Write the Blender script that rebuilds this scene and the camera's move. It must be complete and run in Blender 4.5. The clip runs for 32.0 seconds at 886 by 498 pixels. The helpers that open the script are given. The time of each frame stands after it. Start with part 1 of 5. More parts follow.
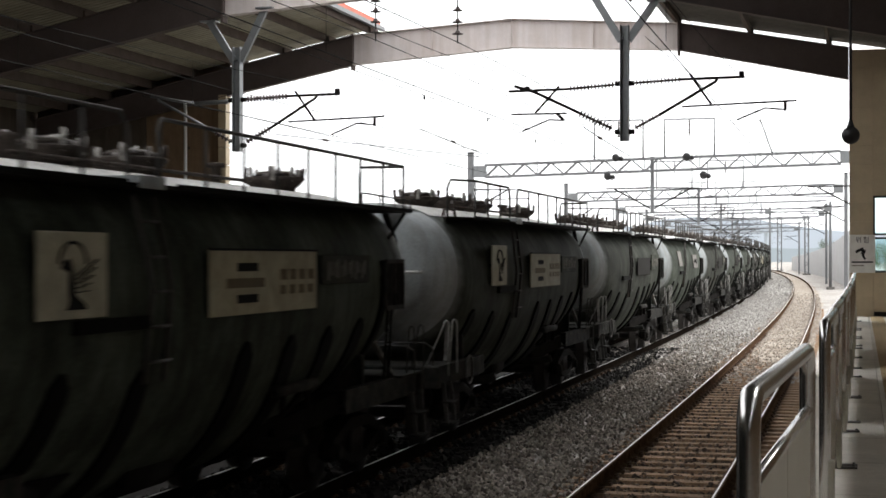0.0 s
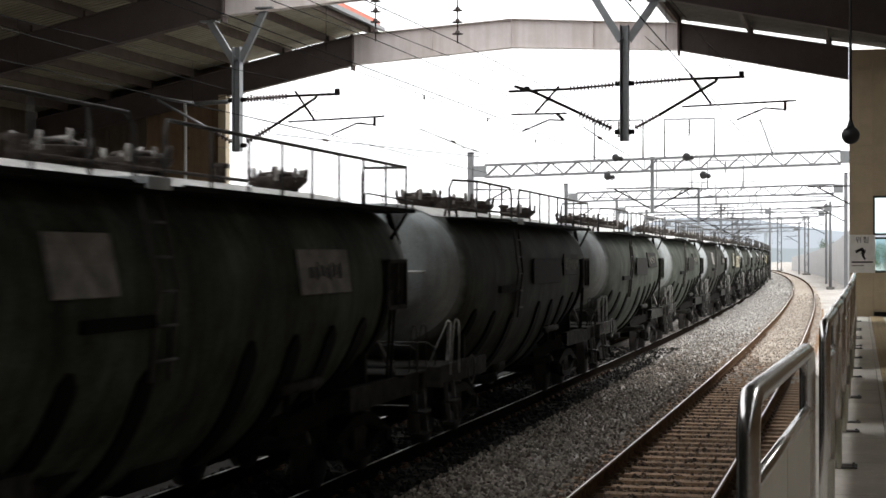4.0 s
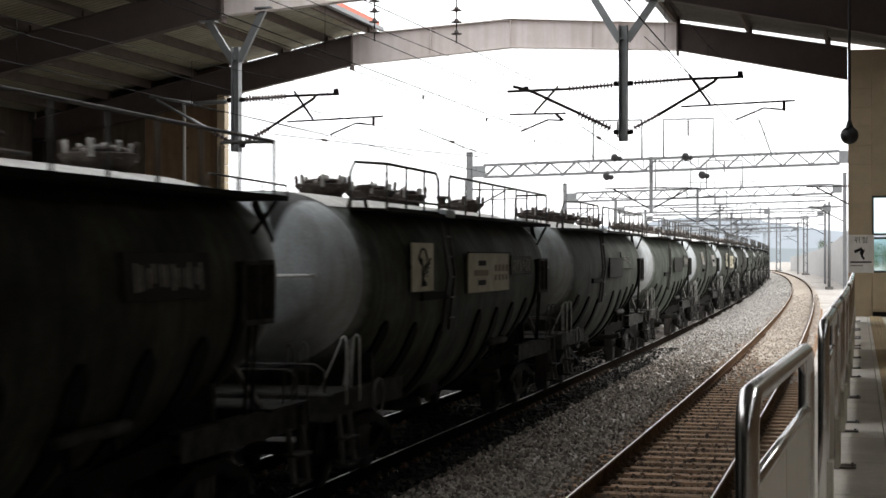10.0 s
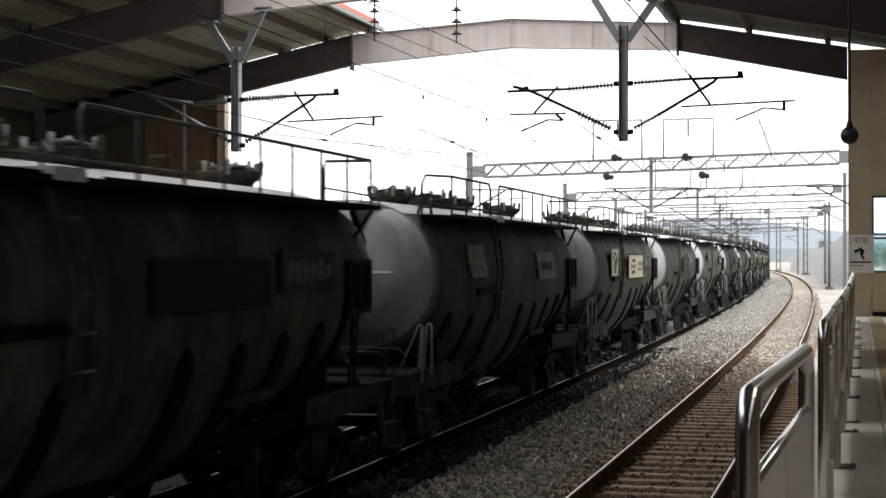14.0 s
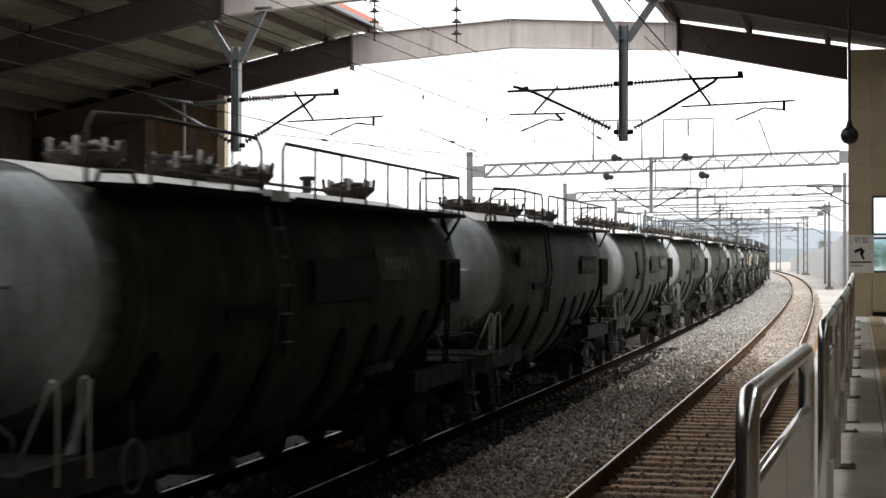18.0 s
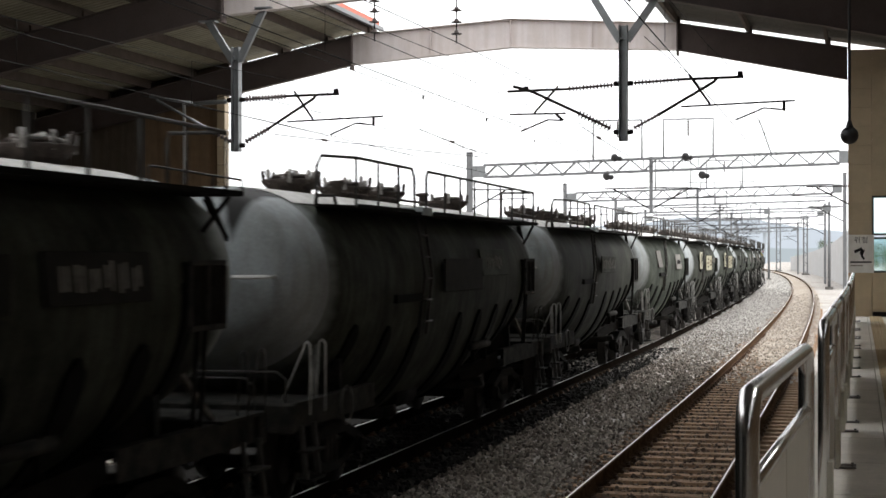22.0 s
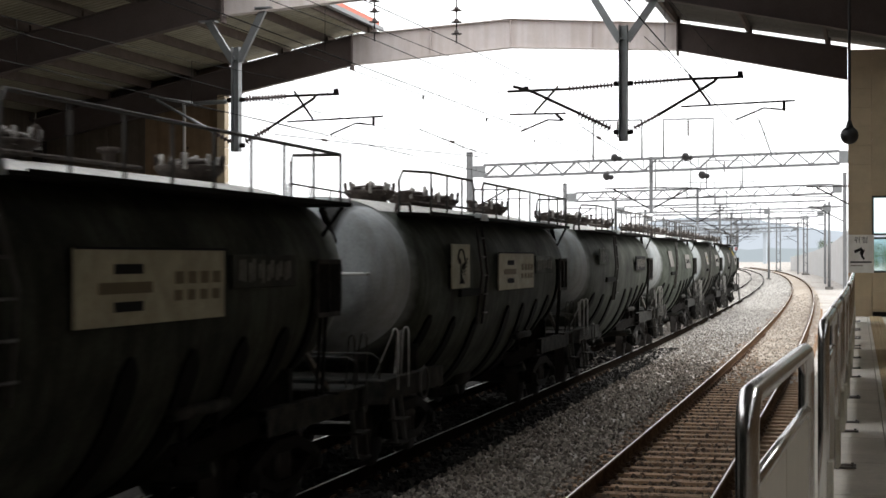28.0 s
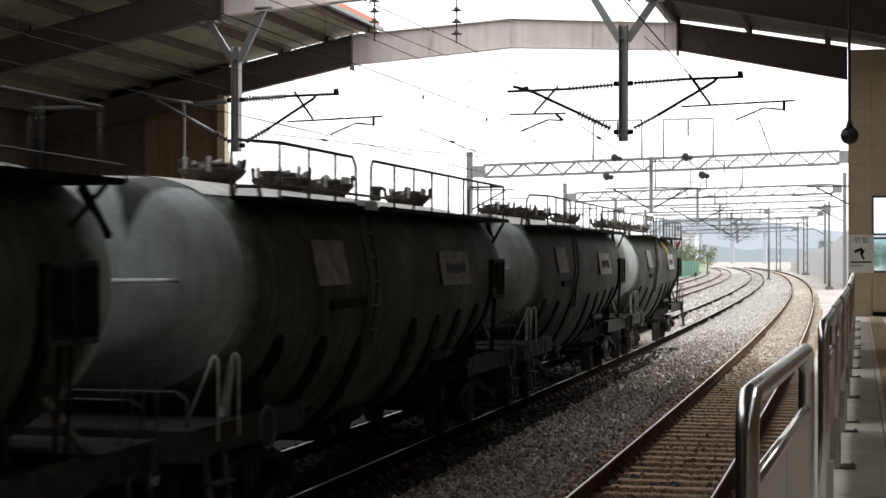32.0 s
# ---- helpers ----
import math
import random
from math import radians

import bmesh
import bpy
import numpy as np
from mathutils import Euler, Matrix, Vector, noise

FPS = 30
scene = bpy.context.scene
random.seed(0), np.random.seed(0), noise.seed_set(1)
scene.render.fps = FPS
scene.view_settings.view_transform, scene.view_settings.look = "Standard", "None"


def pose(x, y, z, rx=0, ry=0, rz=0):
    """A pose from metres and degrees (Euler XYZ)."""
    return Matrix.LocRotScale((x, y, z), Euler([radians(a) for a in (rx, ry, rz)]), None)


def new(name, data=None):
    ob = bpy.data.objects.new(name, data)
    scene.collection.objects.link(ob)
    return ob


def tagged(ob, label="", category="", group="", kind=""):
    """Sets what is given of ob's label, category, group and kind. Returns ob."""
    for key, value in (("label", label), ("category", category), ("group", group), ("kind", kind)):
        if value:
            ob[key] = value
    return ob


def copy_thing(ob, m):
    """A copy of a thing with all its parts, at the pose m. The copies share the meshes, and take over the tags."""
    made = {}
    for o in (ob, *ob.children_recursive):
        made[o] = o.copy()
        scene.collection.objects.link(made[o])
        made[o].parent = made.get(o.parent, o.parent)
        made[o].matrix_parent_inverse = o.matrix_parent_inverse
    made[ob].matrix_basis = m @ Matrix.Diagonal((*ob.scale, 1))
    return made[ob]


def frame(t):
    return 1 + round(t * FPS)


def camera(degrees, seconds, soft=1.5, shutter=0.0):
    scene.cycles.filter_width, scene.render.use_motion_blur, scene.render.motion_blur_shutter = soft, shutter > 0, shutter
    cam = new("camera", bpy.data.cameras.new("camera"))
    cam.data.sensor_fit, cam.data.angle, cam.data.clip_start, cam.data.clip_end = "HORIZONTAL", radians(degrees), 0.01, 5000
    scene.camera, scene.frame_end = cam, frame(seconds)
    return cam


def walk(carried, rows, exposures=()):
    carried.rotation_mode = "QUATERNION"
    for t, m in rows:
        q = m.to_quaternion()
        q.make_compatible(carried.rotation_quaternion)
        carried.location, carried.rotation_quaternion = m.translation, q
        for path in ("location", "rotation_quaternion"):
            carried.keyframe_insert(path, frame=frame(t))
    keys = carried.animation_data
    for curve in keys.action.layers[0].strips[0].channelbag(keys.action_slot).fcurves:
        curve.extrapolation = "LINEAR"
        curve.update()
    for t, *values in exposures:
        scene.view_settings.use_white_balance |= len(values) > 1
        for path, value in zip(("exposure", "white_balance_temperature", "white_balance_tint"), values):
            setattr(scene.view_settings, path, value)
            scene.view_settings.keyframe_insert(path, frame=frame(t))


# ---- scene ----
# x: across the tracks, y: along the straight platform track, z: up from the rail heads.

# ---- camera ----
cam = camera(30.256, 32.0, soft=1.6, shutter=0.35)
EYE = pose(0, 0, 2.58, 90.2766, 0, 14.222)
START = pose(0, 0, 2.58, 90.2766, 0, 14.262)
walk(cam, [(0, START), (3.5, START), (6.8, EYE), (32, EYE)], exposures=[(0, 0.42), (32, 0.42)])

# ---- daylight: bright overcast ----
SUN_UP, SUN_TURN = 42, 35
world = bpy.data.worlds.new("overcast_sky")
scene.world = world
world.use_nodes = True
wn = world.node_tree.nodes
wl = world.node_tree.links
sky = wn.new("ShaderNodeTexSky")
sky.sky_type = "NISHITA"
sky.sun_disc = False
sky.sun_elevation = radians(SUN_UP)
sky.sun_rotation = radians(SUN_TURN)
sky.air_density, sky.dust_density, sky.ozone_density = 1.0, 4.0, 1.0
grey = wn.new("ShaderNodeHueSaturation")
grey.inputs["Saturation"].default_value = 0.12
wl.new(sky.outputs["Color"], grey.inputs["Color"])
cloud = wn.new("ShaderNodeMixRGB")
cloud.inputs["Fac"].default_value = 0.75
cloud.inputs["Color2"].default_value = (11.0, 11.1, 11.3, 1)
wl.new(grey.outputs["Color"], cloud.inputs["Color1"])
wl.new(cloud.outputs["Color"], wn["Background"].inputs["Color"])
wn["Background"].inputs["Strength"].default_value = 0.15

sun_data = bpy.data.lights.new("sun", "SUN")
sun_data.energy, sun_data.angle, sun_data.color = 1.3, radians(25), (1.0, 0.97, 0.92)
sun = new("sun", sun_data)
sun.rotation_euler = Euler((radians(SUN_UP - 90), 0, radians(-SUN_TURN)))


# ---- materials ----
def material(name, colour, rough=0.7, metal=0.0, vary=0.25, scale=6.0, bump=0.2, grain=60.0, second=None, tint=0.0, spec=0.5,
             streak=0.0, coat=0.0, stretch=(1, 1, 1), random_light=0.0):
    """A procedural surface: two scales of variation, fine relief, optional vertical streaks and a change from thing to thing."""
    m = bpy.data.materials.new(name)
    m.use_nodes = True
    n, l = m.node_tree.nodes, m.node_tree.links
    b = n["Principled BSDF"]
    b.inputs["Roughness"].default_value = rough
    b.inputs["Metallic"].default_value = metal
    b.inputs["Coat Weight"].default_value = coat
    b.inputs["Specular IOR Level"].default_value = spec
    co = n.new("ShaderNodeTexCoord")
    mp = n.new("ShaderNodeMapping")
    mp.inputs["Scale"].default_value = stretch
    l.new(co.outputs["Object"], mp.inputs["Vector"])
    big = n.new("ShaderNodeTexNoise")
    big.inputs["Scale"].default_value = scale
    big.inputs["Detail"].default_value = 5
    big.inputs["Roughness"].default_value = 0.65
    fine = n.new("ShaderNodeTexNoise")
    fine.inputs["Scale"].default_value = grain
    fine.inputs["Detail"].default_value = 4
    l.new(mp.outputs["Vector"], big.inputs["Vector"])
    l.new(mp.outputs["Vector"], fine.inputs["Vector"])
    ramp = n.new("ShaderNodeValToRGB")
    c = Vector(colour)
    d = Vector(second) if second else c * (1 - vary)
    ramp.color_ramp.elements[0].position, ramp.color_ramp.elements[1].position = 0.32, 0.68
    ramp.color_ramp.elements[0].color = (*d, 1)
    ramp.color_ramp.elements[1].color = (*c, 1)
    l.new(big.outputs["Fac"], ramp.inputs["Fac"])
    mix = n.new("ShaderNodeMixRGB")
    mix.blend_type = "MULTIPLY"
    mix.inputs["Fac"].default_value = min(1.0, vary * 1.6)
    l.new(ramp.outputs["Color"], mix.inputs["Color1"])
    l.new(fine.outputs["Fac"], mix.inputs["Color2"])
    gain = n.new("ShaderNodeMixRGB")
    gain.blend_type = "MULTIPLY"
    gain.inputs["Fac"].default_value = 1.0
    g = 1.0 + 0.8 * min(1.0, vary * 1.6)
    gain.inputs["Color2"].default_value = (g, g, g, 1)
    l.new(mix.outputs["Color"], gain.inputs["Color1"])
    out = gain.outputs["Color"]
    if streak:
        sm = n.new("ShaderNodeMapping")
        sm.inputs["Scale"].default_value = (3.0, 3.0, 0.22)
        l.new(co.outputs["Object"], sm.inputs["Vector"])
        st = n.new("ShaderNodeTexNoise")
        st.inputs["Scale"].default_value = 2.2
        st.inputs["Detail"].default_value = 6
        l.new(sm.outputs["Vector"], st.inputs["Vector"])
        sr = n.new("ShaderNodeValToRGB")
        sr.color_ramp.elements[0].position, sr.color_ramp.elements[1].position = 0.35, 0.62
        k = 1 - streak
        sr.color_ramp.elements[0].color = (k, k * 0.97, k * 0.93, 1)
        sr.color_ramp.elements[1].color = (1, 1, 1, 1)
        l.new(st.outputs["Fac"], sr.inputs["Fac"])
        sx = n.new("ShaderNodeMixRGB")
        sx.blend_type = "MULTIPLY"
        sx.inputs["Fac"].default_value = 1.0
        l.new(out, sx.inputs["Color1"])
        l.new(sr.outputs["Color"], sx.inputs["Color2"])
        out = sx.outputs["Color"]
    if tint or random_light:
        oi = n.new("ShaderNodeObjectInfo")
        hs = n.new("ShaderNodeHueSaturation")
        mr = n.new("ShaderNodeMapRange")
        mr.inputs["To Min"].default_value, mr.inputs["To Max"].default_value = 0.5 - tint, 0.5 + tint
        l.new(oi.outputs["Random"], mr.inputs["Value"])
        l.new(mr.outputs["Result"], hs.inputs["Hue"])
        mv = n.new("ShaderNodeMapRange")
        mv.inputs["To Min"].default_value, mv.inputs["To Max"].default_value = 1 - random_light, 1 + random_light
        l.new(oi.outputs["Random"], mv.inputs["Value"])
        l.new(mv.outputs["Result"], hs.inputs["Value"])
        l.new(out, hs.inputs["Color"])
        out = hs.outputs["Color"]
    l.new(out, b.inputs["Base Color"])
    if bump:
        bp = n.new("ShaderNodeBump")
        bp.inputs["Strength"].default_value = bump
        bp.inputs["Distance"].default_value = 0.02
        l.new(fine.outputs["Fac"], bp.inputs["Height"])
        l.new(bp.outputs["Normal"], b.inputs["Normal"])
    return m


BARREL = material("grimy_barrel_paint", (0.080, 0.089, 0.071), 0.8, 0, 0.45, 1.0, 0.06, 30, second=(0.020, 0.0225, 0.0175), spec=0.07, tint=0.04, streak=0.38, random_light=0.35)
DUST = material("spilled_cement_crust", (0.66, 0.65, 0.62), 0.9, 0, 0.35, 2.2, 0.4, 40, second=(0.46, 0.45, 0.43))
CEMENT = material("cement_coated_steel", (0.45, 0.49, 0.505), 0.75, 0, 0.25, 0.7, 0.1, 30, second=(0.23, 0.25, 0.255), tint=0.04, streak=0.15, random_light=0.25)
DARK_STEEL = material("grimy_black_steel", (0.018, 0.0165, 0.015), 0.9, 0.0, 0.4, 5, 0.2, 60, spec=0.05)
BAND = material("dark_worn_band", (0.008, 0.0078, 0.007), 0.85, 0.0, 0.3, 4, 0.15, 50, spec=0.04)
FRAME_GREY = material("dusty_underframe", (0.055, 0.051, 0.046), 0.9, 0.0, 0.45, 4, 0.2, 50, second=(0.014, 0.017, 0.016), spec=0.05)
WALKWAY = material("cement_dusted_walkway", (0.30, 0.29, 0.27), 0.85, 0.0, 0.45, 3, 0.2, 50, second=(0.06, 0.057, 0.052), spec=0.2)
RAILING = material("grimy_railing", (0.07, 0.066, 0.06), 0.7, 0.2, 0.35, 7, 0.1, 60)
PALE_RAIL = material("pale_handrail", (0.45, 0.445, 0.42), 0.6, 0.1, 0.3, 7, 0.1, 60)
HATCH = material("cement_caked_hatch", (0.10, 0.083, 0.072), 0.9, 0, 0.5, 9, 0.5, 60, second=(0.035, 0.028, 0.024), spec=0.2)
HATCH_ROD = material("cement_caked_rod", (0.52, 0.50, 0.47), 0.85, 0, 0.5, 9, 0.4, 60, second=(0.16, 0.15, 0.14), spec=0.2)
WHEEL = material("rusty_wheel_steel", (0.035, 0.03, 0.026), 0.7, 0.2, 0.4, 8, 0.15, 60)
RAILSIDE = material("rusty_rail", (0.12, 0.074, 0.046), 1.0, 0.0, 0.4, 5, 0.2, 70, second=(0.045, 0.028, 0.018), spec=0.0)
# track under the train: oil grime plus the train's shade, put into the colour
RAIL_OIL_SHADE = material("oily_shaded_rail", (0.015, 0.0115, 0.009), 1.0, 0.0, 0.4, 5, 0.2, 70, second=(0.008, 0.006, 0.005), spec=0.0)
OIL_SHADE_BED = material("oil_shade_bed", (0.03, 0.027, 0.024), 0.95, 0, 0.4, 5, 0.5, 40, second=(0.012, 0.011, 0.010), spec=0.1)
RAILHEAD = material("polished_rail_head", (0.85, 0.82, 0.78), 0.45, 1.0, 0.12, 3, 0.03, 80)
# bridge colour shifted to pale blue to carry the distance haze
HAZEBLUE = material("haze_blue_bridge", (0.46, 0.51, 0.56), 0.9, 0, 0.12, 0.3, 0.05, 10)
SLEEPER = material("rust_stained_sleeper", (0.40, 0.26, 0.16), 0.9, 0, 0.45, 5, 0.35, 70, second=(0.20, 0.125, 0.075), random_light=0.2)
SLEEPER_OIL_SHADE = material("oil_shade_sleeper", (0.03, 0.026, 0.022), 0.9, 0, 0.4, 5, 0.35, 70, second=(0.014, 0.012, 0.011), random_light=0.2, spec=0.2)
# paler copy of the sleepers for the other tracks and the far stretch
SLEEPER_PALE = material("pale_sleeper", (0.40, 0.36, 0.315), 0.9, 0, 0.3, 5, 0.3, 70, second=(0.27, 0.24, 0.21), random_light=0.15)
CLIP = material("rusty_clip", (0.13, 0.075, 0.045), 0.8, 0.3, 0.3, 9, 0.2, 70)
CONCRETE = material("platform_concrete", (0.74, 0.69, 0.61), 0.8, 0, 0.2, 2.0, 0.12, 60, second=(0.60, 0.557, 0.487))
CURB = material("platform_edge_concrete", (0.17, 0.16, 0.145), 0.9, 0, 0.3, 3.0, 0.2, 60)
TACTILE = material("worn_yellow_tactile", (0.52, 0.37, 0.19), 0.8, 0, 0.25, 6, 0.1, 60)
STAINLESS = material("brushed_stainless", (0.72, 0.71, 0.69), 0.24, 1.0, 0.06, 4, 0.03, 120)
PANEL = material("brushed_panel", (0.56, 0.525, 0.44), 0.42, 0.2, 0.12, 3, 0.04, 90, stretch=(1, 14, 0.6))
FRAMEPAINT = material("weathered_frame_paint", (0.66, 0.60, 0.58), 0.65, 0, 0.12, 2.2, 0.06, 40, streak=0.12)
# same frame paint outside the ridge, with the roof's shade put into the colour
FRAME_SHADED = material("shaded_frame_paint", (0.125, 0.10, 0.092), 0.85, 0, 0.2, 2.2, 0.06, 40, spec=0.2)
# west columns: the dim light of that side painted in as a darker tone
COLUMN = material("shaded_column_paint", (0.03, 0.024, 0.02), 0.9, 0, 0.3, 2.2, 0.06, 40, spec=0.1)
PURLIN = material("brown_purlin", (0.125, 0.10, 0.084), 0.9, 0, 0.3, 3, 0.1, 40, spec=0.2)
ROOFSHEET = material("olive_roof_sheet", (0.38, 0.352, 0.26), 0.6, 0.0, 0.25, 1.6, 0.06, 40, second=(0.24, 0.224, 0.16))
# darker sheet for the slope over the platform
ROOFDARK = material("dark_roof_sheet", (0.10, 0.09, 0.075), 0.8, 0.0, 0.3, 1.6, 0.06, 40, second=(0.06, 0.054, 0.044))
REDSHEET = material("red_fascia", (0.62, 0.13, 0.06), 0.5, 0, 0.2, 3, 0.05, 40)
GALV = material("galvanised_steel", (0.24, 0.25, 0.255), 0.5, 0.6, 0.2, 5, 0.06, 60)
MASTGREY = material("mast_grey", (0.19, 0.195, 0.20), 0.6, 0.4, 0.2, 4, 0.08, 50)
INSULATOR = material("brown_porcelain", (0.05, 0.034, 0.031), 0.6, 0, 0.15, 8, 0.02, 60)
WIRE = material("weathered_wire", (0.018, 0.018, 0.018), 0.9, 0.0, 0.1, 10, 0.0, 60, spec=0.1)
WALLTILE = material("beige_wall_tile", (0.52, 0.42, 0.28), 0.55, 0, 0.15, 3, 0.06, 40, random_light=0.05)
WALLDARK = material("dark_wall_panel", (0.125, 0.103, 0.081), 0.95, 0, 0.25, 2.5, 0.06, 40, streak=0.2, spec=0.1)
WALLBROWN = material("brown_wall_panel", (0.26, 0.18, 0.11), 0.9, 0, 0.25, 2.5, 0.06, 40, streak=0.2, spec=0.2)
# panes lightened almost to the wall's tone: distance haze painted in
HAZE_PANE = material("haze_pale_pane", (0.47, 0.50, 0.52), 0.3, 0, 0.1, 2, 0.0, 20)
WINDOWFRAME = material("dark_window_frame", (0.05, 0.05, 0.055), 0.5, 0.3, 0.1, 8, 0.02, 60)
PALEWALL = material("pale_render", (0.66, 0.675, 0.68), 0.85, 0, 0.12, 0.6, 0.08, 20, streak=0.12)
GREYWALL = material("grey_concrete_wall", (0.50, 0.50, 0.505), 0.9, 0, 0.15, 0.5, 0.1, 20, streak=0.15)
GREENFENCE = material("green_barrier", (0.07, 0.22, 0.14), 0.7, 0, 0.2, 2, 0.05, 20)
SIGNWHITE = material("sign_white", (0.80, 0.79, 0.75), 0.55, 0, 0.08, 5, 0.03, 60, second=(0.68, 0.66, 0.61))
SIGNBLACK = material("sign_black", (0.018, 0.018, 0.018), 0.9, 0, 0.1, 8, 0.02, 60, spec=0.05)
POSTER = material("grimy_poster_white", (0.44, 0.42, 0.31), 0.75, 0, 0.2, 4, 0.06, 50, second=(0.30, 0.28, 0.20))
CREAM = material("yellowed_board", (0.40, 0.37, 0.25), 0.75, 0, 0.2, 4, 0.06, 50, second=(0.27, 0.245, 0.16), random_light=0.15)
BOARDGREY = material("dusty_grey_board", (0.20, 0.19, 0.175), 0.85, 0, 0.35, 4, 0.08, 50, second=(0.09, 0.085, 0.078), random_light=0.45, spec=0.2)
BOARDDARK = material("dark_board", (0.022, 0.021, 0.018), 0.85, 0, 0.35, 4, 0.08, 50, spec=0.08)
INKBROWN = material("faded_brown_ink", (0.13, 0.10, 0.05), 0.8, 0, 0.2, 8, 0.02, 60)
INKPALE = material("faded_white_ink", (0.26, 0.25, 0.22), 0.85, 0, 0.5, 8, 0.02, 60, spec=0.1)
MARKPALE = material("faded_pale_mark", (0.20, 0.205, 0.19), 0.9, 0, 0.4, 9, 0.1, 50, second=(0.09, 0.092, 0.085), spec=0.1)
REDMARK = material("red_marker", (0.65, 0.05, 0.05), 0.5, 0, 0.1, 8, 0.02, 60)
YELLOWMARK = material("yellow_strap", (0.62, 0.48, 0.06), 0.7, 0, 0.2, 8, 0.05, 60)
BLACKPLASTIC = material("black_plastic", (0.025, 0.025, 0.027), 0.5, 0, 0.1, 8, 0.05, 60)
LEAF = material("spring_leaf", (0.10, 0.15, 0.045), 0.8, 0, 0.4, 0.6, 0.2, 20, second=(0.06, 0.085, 0.03), random_light=0.2)
BARK = material("bark", (0.14, 0.11, 0.085), 0.9, 0, 0.4, 5, 0.4, 40)
FARGREEN = material("field_green", (0.22, 0.255, 0.16), 0.9, 0, 0.3, 0.3, 0.2, 10)


def ballast_material(name, light, dark):
    """Crushed stone: each stone its own grey, with deep joints."""
    m = bpy.data.materials.new(name)
    m.use_nodes = True
    n, l = m.node_tree.nodes, m.node_tree.links
    b = n["Principled BSDF"]
    b.inputs["Roughness"].default_value = 0.9
    co = n.new("ShaderNodeTexCoord")
    v = n.new("ShaderNodeTexVoronoi")
    v.inputs["Scale"].default_value = 15
    l.new(co.outputs["Object"], v.inputs["Vector"])
    bw = n.new("ShaderNodeRGBToBW")
    l.new(v.outputs["Color"], bw.inputs["Color"])
    ramp = n.new("ShaderNodeValToRGB")
    ramp.color_ramp.elements[0].color = (*dark, 1)
    ramp.color_ramp.elements[1].color = (*light, 1)
    ramp.color_ramp.elements[0].position, ramp.color_ramp.elements[1].position = 0.2, 0.8
    l.new(bw.outputs["Val"], ramp.inputs["Fac"])
    big = n.new("ShaderNodeTexNoise")
    big.inputs["Scale"].default_value = 0.35
    big.inputs["Detail"].default_value = 6
    l.new(co.outputs["Object"], big.inputs["Vector"])
    r2 = n.new("ShaderNodeValToRGB")
    r2.color_ramp.elements[0].color = (0.74, 0.69, 0.64, 1)
    r2.color_ramp.elements[1].color = (1, 1, 1, 1)
    r2.color_ramp.elements[0].position, r2.color_ramp.elements[1].position = 0.35, 0.6
    l.new(big.outputs["Fac"], r2.inputs["Fac"])
    mx = n.new("ShaderNodeMixRGB")
    mx.blend_type = "MULTIPLY"
    mx.inputs["Fac"].default_value = 1
    l.new(ramp.outputs["Color"], mx.inputs["Color1"])
    l.new(r2.outputs["Color"], mx.inputs["Color2"])
    l.new(mx.outputs["Color"], b.inputs["Base Color"])
    bp = n.new("ShaderNodeBump")
    bp.inputs["Strength"].default_value = 0.9
    bp.inputs["Distance"].default_value = 0.03
    bp.invert = True
    l.new(v.outputs["Distance"], bp.inputs["Height"])
    l.new(bp.outputs["Normal"], b.inputs["Normal"])
    return m


BALLAST = ballast_material("crushed_stone_ballast", (0.58, 0.55, 0.515), (0.32, 0.30, 0.28))
BALLAST_TAN = ballast_material("rust_dusted_ballast", (0.54, 0.475, 0.40), (0.30, 0.25, 0.20))


def stone_material(name, dark, light):
    m = bpy.data.materials.new(name)
    m.use_nodes = True
    n, l = m.node_tree.nodes, m.node_tree.links
    ge = n.new("ShaderNodeNewGeometry")
    ramp = n.new("ShaderNodeValToRGB")
    ramp.color_ramp.elements[0].color = (*dark, 1)
    ramp.color_ramp.elements[1].color = (*light, 1)
    l.new(ge.outputs["Random Per Island"], ramp.inputs["Fac"])
    l.new(ramp.outputs["Color"], n["Principled BSDF"].inputs["Base Color"])
    n["Principled BSDF"].inputs["Roughness"].default_value = 0.9
    return m


STONE = stone_material("loose_stone", (0.08, 0.069, 0.058), (0.46, 0.41, 0.355))
# near-black stones carry the shade under the train as well as oil
STONE_OIL_SHADE = stone_material("oil_shade_stone", (0.012, 0.011, 0.010), (0.045, 0.041, 0.037))
STONE_RUST = stone_material("rusty_stone", (0.03, 0.020, 0.013), (0.21, 0.15, 0.105))
# lighter copy of the stones: open daylight beyond the hall put into the colour
STONE_FAR = stone_material("daylit_stone", (0.36, 0.34, 0.315), (0.62, 0.595, 0.555))
STONE_TAN = stone_material("rust_dusted_stone", (0.33, 0.285, 0.24), (0.54, 0.485, 0.42))


def glass_material():
    m = bpy.data.materials.new("tinted_glass")
    m.use_nodes = True
    b = m.node_tree.nodes["Principled BSDF"]
    b.inputs["Base Color"].default_value = (0.62, 0.85, 0.86, 1)
    b.inputs["Roughness"].default_value = 0.08
    b.inputs["Transmission Weight"].default_value = 1.0
    b.inputs["IOR"].default_value = 1.1
    return m


